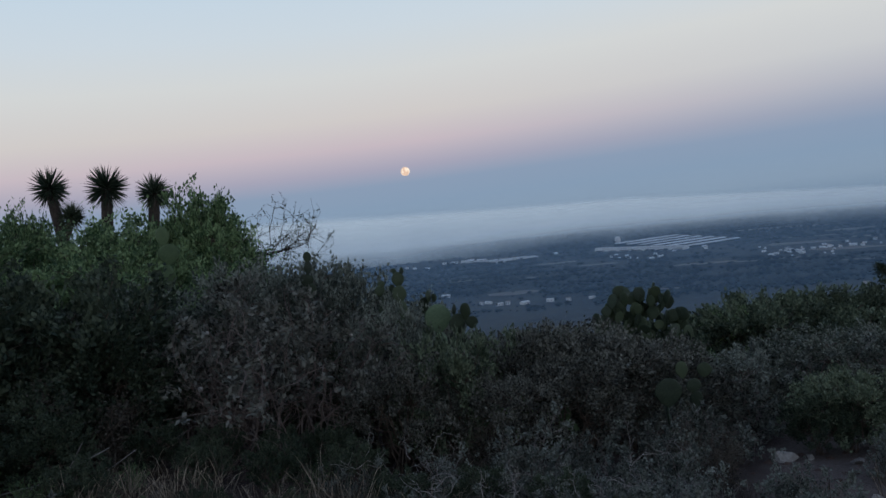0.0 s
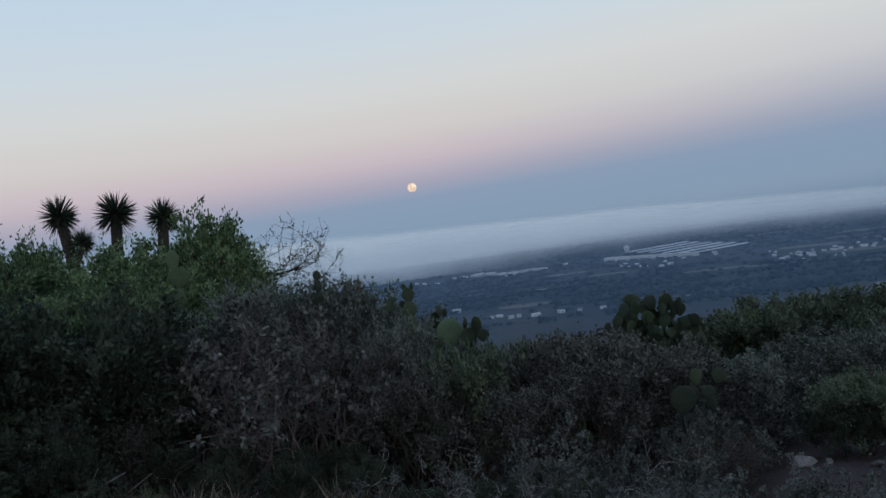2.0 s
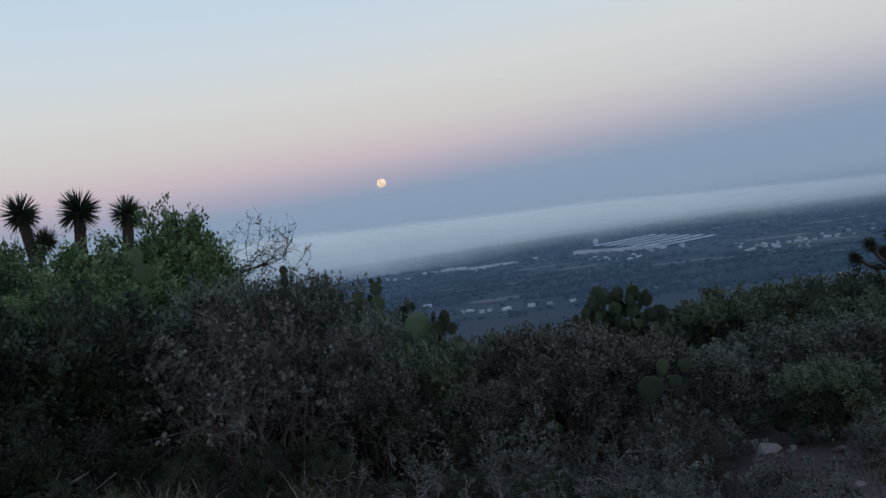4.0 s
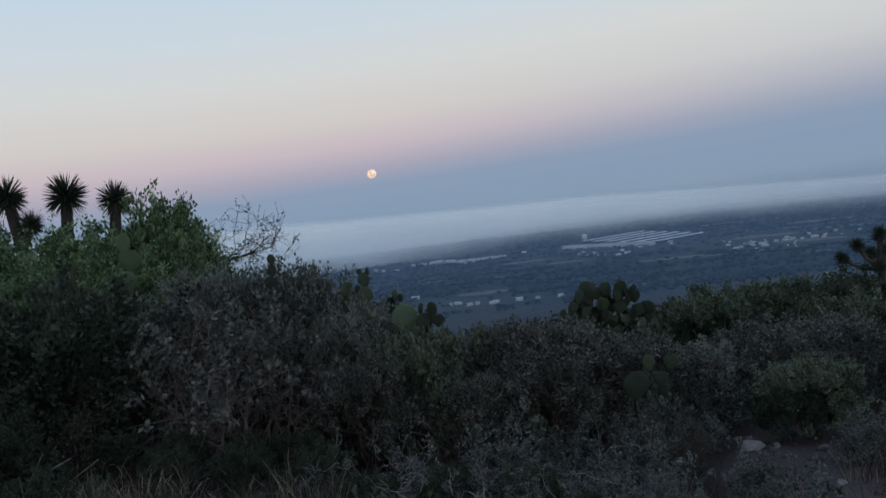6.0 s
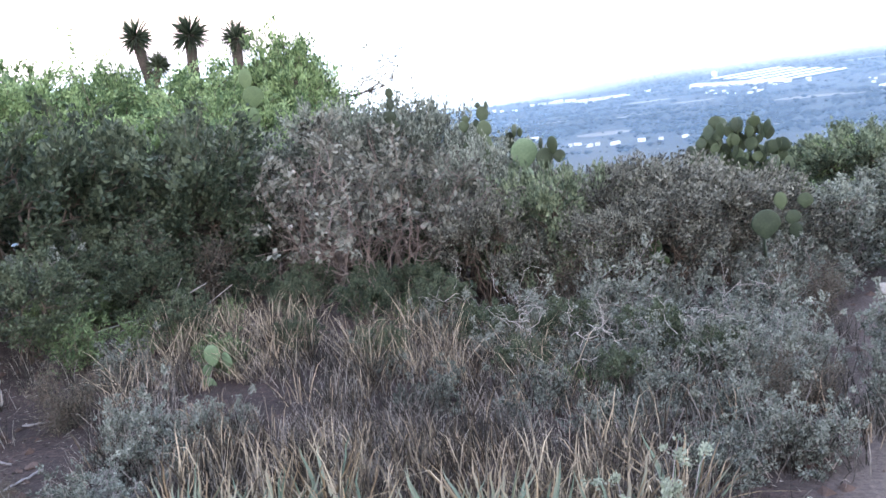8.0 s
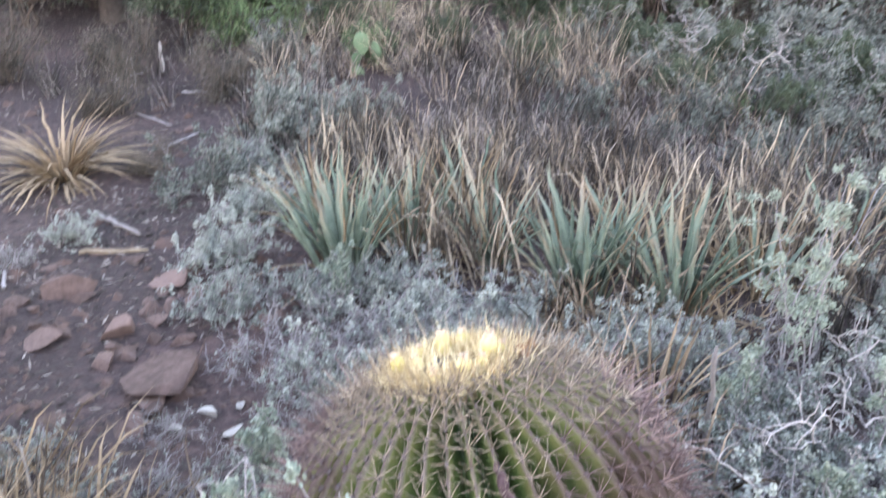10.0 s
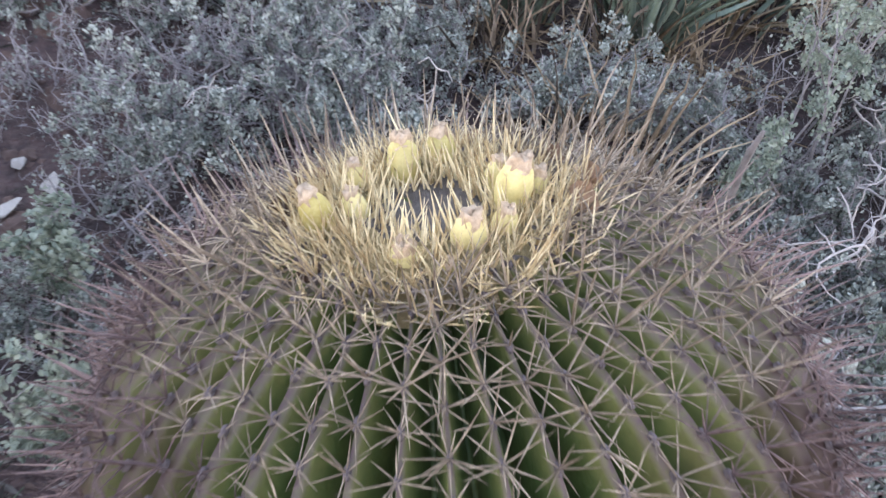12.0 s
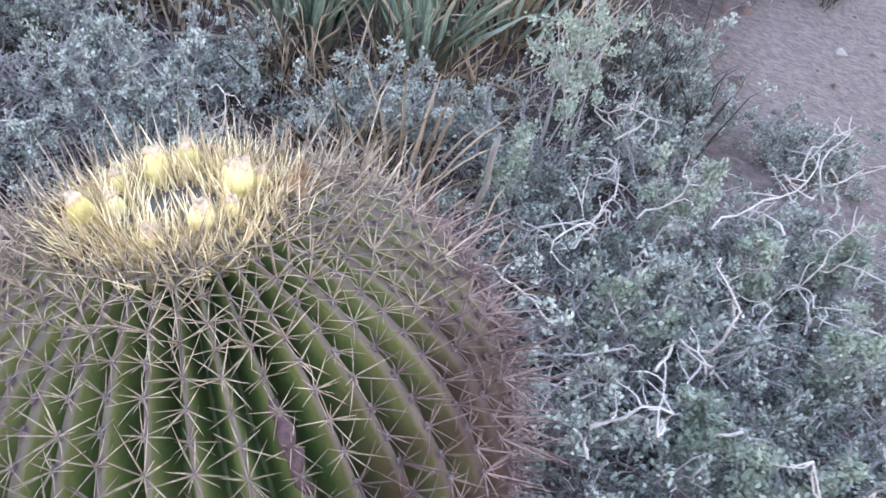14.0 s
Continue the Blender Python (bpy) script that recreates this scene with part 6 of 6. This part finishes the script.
def build_sprig(seed, x, y, height, label, lean=(0, 0), stems=3, loose=0.1):
    """An upright stalk set with bunches of pale leaves."""
    rng = np.random.default_rng(seed)
    root = thing("pale_sprig", label, "plant", "pale-leaved sprigs")
    root.location = (x, y, ground_height(x, y))
    stalk, fol = Buf(), Buf()
    at, way = [], []
    for s in range(stems):
        d = unit(np.array([rng.normal(0, loose) + lean[0] / height, rng.normal(0, loose) + lean[1] / height, 1.0]))
        line, _ = wander(rng, np.array([rng.normal(0, 0.015), rng.normal(0, 0.015), 0]), d, height * rng.uniform(0.75, 1.0) ** (loose * 10), 10, 0.04 + 0.8 * loose, 0.05)
        stalk.tube(line, np.linspace(0.0035, 0.0014, 11), 5)
        for q in range(4, 11):
            for _ in range(2):
                tw, _ = wander(rng, line[q], unit(rng.normal(0, 1, 3) + np.array([0, 0, 0.5])), height * rng.uniform(0.04, 0.13), 3, 0.25, 0.1)
                stalk.tube(tw, np.linspace(0.0015, 0.0007, 4), 3)
                at.append(tw[1:]), way.append(np.gradient(tw, axis=0)[1:])
    at, way = np.concatenate(at), unit(np.concatenate(way))
    count = int((420 if loose > 0.05 else 300) * stems)
    some = rng.integers(0, len(at), (16 if loose > 0.05 else 11) * stems)
    pick = some[rng.integers(0, len(some), count)]
    leaves(fol, rng, at[pick] + rng.normal(0, 0.0085, (count, 3)), way[pick], 0.0115, 0.0044, rounded=True)
    part("stalk", stalk, TWIG_DULL, root, smooth=True)
    part("foliage", fol, LEAF_PALE, root)
    return root


SPRIG = "upright sprig with bunches of pale sage-green leaves"
for k, (x, y, h) in enumerate([(0.66, 2.66, 0.80), (0.74, 2.6, 0.62), (-0.42, 1.45, 0.3), (0.95, 2.3, 0.36), (0.86, 1.62, 0.25), (-0.62, 1.75, 0.25), (0.82, 2.85, 0.5), (0.98, 1.5, 0.3), (1.2, 1.85, 0.32), (0.9, 1.2, 0.28), (1.3, 1.55, 0.3), (1.1, 2.15, 0.34), (0.75, 1.95, 0.3), (1.4, 2.2, 0.32), (-0.85, 2.75, 0.26), (0.55, 2.35, 0.3)]):
    build_sprig(60 + k, x, y, h, SPRIG)
# sprigs that lean against the front of the barrel cactus
for k, (x, y, z) in enumerate([(-0.068, 1.09, 1.12), (-0.10, 1.07, 1.03), (-0.065, 1.08, 0.94), (0.142, 1.08, 1.09), (0.09, 1.06, 0.98), (0.208, 1.08, 1.02), (0.28, 1.08, 0.99), (0.345, 1.09, 0.985), (-0.30, 1.0, 0.92), (-0.19, 1.09, 1.14), (0.03, 0.99, 0.90), (0.25, 1.0, 0.96), (-0.15, 1.02, 0.98), (0.15, 1.02, 0.95), (0.0, 1.04, 0.93)]):
    fx, fy = x * 1.2, y - 0.16
    build_sprig(80 + k, fx, fy, (z - ground_height(fx, fy)) * 1.02, SPRIG, (x - fx, y - fy), 2, 0.03)


# ---- stones and dead wood ----
def rock_mesh(name, seed, mat, flat, points=13):
    """An angular stone: the hull of a few scattered points, with worn edges."""
    rng = np.random.default_rng(seed * 13 + 1)
    bm = bmesh.new()
    for p in unit(rng.normal(0, 1, (points, 3))) * rng.uniform(0.4, 0.55, (points, 1)):
        bm.verts.new((p[0] * 1.15, p[1] * 0.9, p[2] * flat))
    hull = bmesh.ops.convex_hull(bm, input=bm.verts[:])
    bmesh.ops.delete(bm, geom=[v for v in bm.verts if not v.link_faces], context="VERTS")
    bmesh.ops.dissolve_limit(bm, angle_limit=radians(16), verts=bm.verts[:], edges=bm.edges[:])
    bmesh.ops.bevel(bm, geom=bm.edges[:], offset=0.028, segments=2, affect="EDGES", profile=0.6)
    bmesh.ops.triangulate(bm, faces=bm.faces[:])
    for v in bm.verts:
        v.co *= 1 + 0.06 * noise.noise(v.co * 5 + Vector((seed, 0, 0)))
    me = bpy.data.meshes.new(name)
    bm.to_mesh(me)
    bm.free()
    me.materials.append(mat)
    return me


RED = [rock_mesh("rock", k, ROCK_RED, f) for k, f in ((1, 0.6), (2, 0.5), (3, 0.75), (4, 0.22))]
GREY = [rock_mesh("rock", k, ROCK_GREY, f) for k, f in ((5, 0.6), (6, 0.5), (7, 0.7))]


def build_rock(me, x, y, size, turn, label, up=0.12, stretch=1.0):
    ob = new("rock", me)
    ob.matrix_basis = pose(x, y, ground_height(x, y) + size * up, 0, 0, turn) @ Matrix.Diagonal((size * stretch, size, size, 1))
    return tagged(ob, label, "rock", "loose rocks")


for me, x, y, s, t, lab in [(RED[2], -1.92, 2.54, 0.21, 20, "rounded reddish rock on bare soil"), (RED[0], -1.54, 2.34, 0.15, 70, "angular grey-red rock on bare soil"), (RED[1], -1.46, 2.45, 0.10, 10, "small reddish rock on bare soil"),
                            (RED[3], -1.20, 2.12, 0.32, 30, "flat reddish slab of stone on the soil"), (RED[0], -1.46, 2.15, 0.10, 140, "small reddish rock on bare soil"), (RED[3], -2.02, 2.2, 0.24, 60, "flat dark reddish slab on the soil"),
                            (RED[1], -2.06, 2.42, 0.11, 200, "small reddish rock on bare soil"), (RED[3], -1.75, 2.2, 0.16, 100, "flat reddish stone on the soil"), (RED[3], -1.6, 2.75, 0.2, 40, "flat reddish stone on the soil"), (RED[0], -1.95, 2.38, 0.06, 0, "small reddish stone on bare soil"),
                            (GREY[0], -1.9, 2.02, 0.12, 30, "grey angular rock on bare soil"), (GREY[0], 4.05, 9.6, 0.34, 20, "pale angular rock on the trail"), (GREY[2], 4.35, 9.6, 0.13, 60, "pale rock on the trail"), (GREY[1], 3.62, 7.65, 0.20, 80, "pale rock on the trail"), (GREY[2], 3.35, 7.9, 0.14, 10, "pale rock on the trail"),
                            (GREY[1], 4.7, 9.2, 0.17, 50, "pale rock on the trail"), (GREY[2], 3.3, 10.4, 0.3, 120, "pale rock under a bush"), (GREY[0], 4.1, 7.6, 0.12, 0, "pale rock on the trail"), (GREY[1], 3.2, 7.3, 0.1, 0, "pale rock on the trail"),
                            (GREY[0], 2.15, 3.95, 0.07, 0, "small pale stone on the trail"), (GREY[2], 3.9, 8.5, 0.08, 0, "small pale stone on the trail")]:
    build_rock(me, x, y, s, t, lab)
rock_rng = random.Random(17)
for k in range(34):
    near = k < 22
    x, y = (rock_rng.uniform(-2.2, -1.1), rock_rng.uniform(1.9, 3.0)) if near else (rock_rng.uniform(-3.9, -2.3), rock_rng.uniform(3.0, 6.4))
    build_rock(RED[rock_rng.randrange(3)], x, y, rock_rng.uniform(0.035, 0.11), rock_rng.uniform(0, 360), "small reddish stone on bare soil", 0.08)
for k, (x, y, s) in enumerate([(-0.97, 1.99, 0.075), (-0.85, 1.93, 0.06), (-0.81, 2.02, 0.06), (-1.02, 1.89, 0.05), (-0.9, 2.06, 0.04)]):
    ob = new("pale_stone", rock_mesh("pale_stone", 20 + k, PALE_STONE, 0.45, 11))
    ob.matrix_basis = pose(x, y, ground_height(x, y) + s * 0.3, 0, 0, k * 50) @ Matrix.Scale(s, 4)
    tagged(ob, "small whitish stone on the soil", "stone", "whitish stones")


def build_gravel():
    rng = np.random.default_rng(77)
    buf = Buf()
    base = np.array([(1, 0, 0), (0.2, 0.9, 0.1), (-0.9, 0.3, 0), (-0.3, -0.9, 0.1), (0.7, -0.5, 0.1), (0.15, 0.1, 0.6), (-0.2, -0.2, 0.55)])
    faces = [(0, 1, 5), (1, 2, 5), (2, 6, 5), (2, 3, 6), (3, 4, 6), (4, 5, 6), (4, 0, 5)]
    for x0, x1, y0, y1, n in [(-2.6, -0.8, 1.6, 3.2, 700), (-4.5, -2.2, 3.0, 7.0, 500), (1.3, 3.2, 2.6, 5.0, 90), (2.6, 6.0, 5.0, 10.0, 700), (-1.0, 1.0, 0.6, 2.2, 300)]:
        x, y = rng.uniform(x0, x1, n), rng.uniform(y0, y1, n)
        z = np.array([ground_height(a, b) for a, b in zip(x, y)])
        s = np.minimum(0.008 / (1 - rng.random(n)) ** 0.6, 0.06)
        a = rng.uniform(0, 6.28, n)
        rot = np.stack([np.stack([np.cos(a), -np.sin(a)], -1), np.stack([np.sin(a), np.cos(a)], -1)], -2)
        v = np.repeat((base * 1.0)[None], n, 0) * rng.uniform(0.6, 1.3, (n, len(base), 1)) * s[:, None, None]
        v[:, :, :2] = np.einsum("nij,nkj->nki", rot, v[:, :, :2])
        buf.many(v + np.stack([x, y, z], 1)[:, None], faces)
    ob = new("gravel", buf.mesh("gravel", ROCK_RED))
    tagged(ob, "scattered reddish gravel on bare soil", "gravel", kind="stuff")


build_gravel()


def build_stick(name, a, b, r, mat, label, seed):
    rng = np.random.default_rng(seed)
    a, b = np.array(a), np.array(b)
    pts = np.array([a + (b - a) * s + rng.normal(0, r * 0.35, 3) * (0 < s < 1) for s in np.linspace(0, 1, 9)])
    buf = Buf()
    buf.tube(pts, r * np.array([0.8, 1.1, 1.0, 0.9, 1.05, 0.85, 0.8, 0.9, 0.45]), 8)
    ob = new(name, buf.mesh(name, mat, True))
    return tagged(ob, label, "stick")


def on_ground(x, y, up):
    return (x, y, ground_height(x, y) + up)


build_stick("dead_stick", on_ground(-0.43, 0.78, 0.02), (-0.72, 1.12, 1.0), 0.0115, DEAD_WOOD, "broken dead stick leaning over dry grass", 1)
build_stick("fallen_twig", on_ground(-2.15, 2.88, 0.015), on_ground(-1.85, 2.95, 0.02), 0.011, DEAD_WOOD, "pale fallen twig on the soil", 2)
build_stick("fallen_twig", on_ground(-2.4, 3.3, 0.02), on_ground(-2.0, 3.1, 0.02), 0.014, BARK_GREY, "dark fallen twig on the soil", 3)
build_stick("dead_stalk", on_ground(0.46, 2.25, 0.0), (0.47, 2.2, 0.62), 0.008, BARK_GREY, "grey dead stalk standing behind the cactus", 4)
for k, (a, b, r) in enumerate([((-3.5, 7.35, 0.30), (-2.55, 7.25, 0.48), 0.008), ((-3.2, 7.6, 0.20), (-2.75, 7.2, 0.55), 0.006), ((-3.75, 7.3, 0.42), (-3.0, 7.3, 0.22), 0.007), ((-3.0, 7.5, 0.15), (-2.4, 7.45, 0.40), 0.006), ((-2.95, 7.3, 0.35), (-2.6, 7.1, 0.20), 0.005)]):
    build_stick("dead_branch", (a[0], a[1], ground_height(a[0], a[1]) + 0.02), (b[0], b[1], ground_height(b[0], b[1]) + b[2]), r, TWIG_DULL, "grey dead branch leaning in the scrub", 20 + k)
build_stick("pale_stake", on_ground(-3.66, 5.75, -0.03), on_ground(-3.62, 5.75, 0.24), 0.016, TWIG_PALE, "short pale dead stump standing on dark soil", 31)
for k, (x, y, turn, ln) in enumerate([(-3.2, 5.3, 20, 0.35), (-3.5, 4.9, 100, 0.28), (-2.9, 4.7, 160, 0.4), (-3.9, 5.4, 60, 0.3), (-2.2, 2.5, 130, 0.18), (-1.7, 3.1, 30, 0.22), (-2.7, 4.3, 75, 0.3)]):
    dx, dy = ln * math.cos(radians(turn)), ln * math.sin(radians(turn))
    build_stick("fallen_twig", on_ground(x, y, 0.012), on_ground(x + dx, y + dy, 0.016), 0.008, TWIG_DULL, "grey fallen twig on the soil", 40 + k)
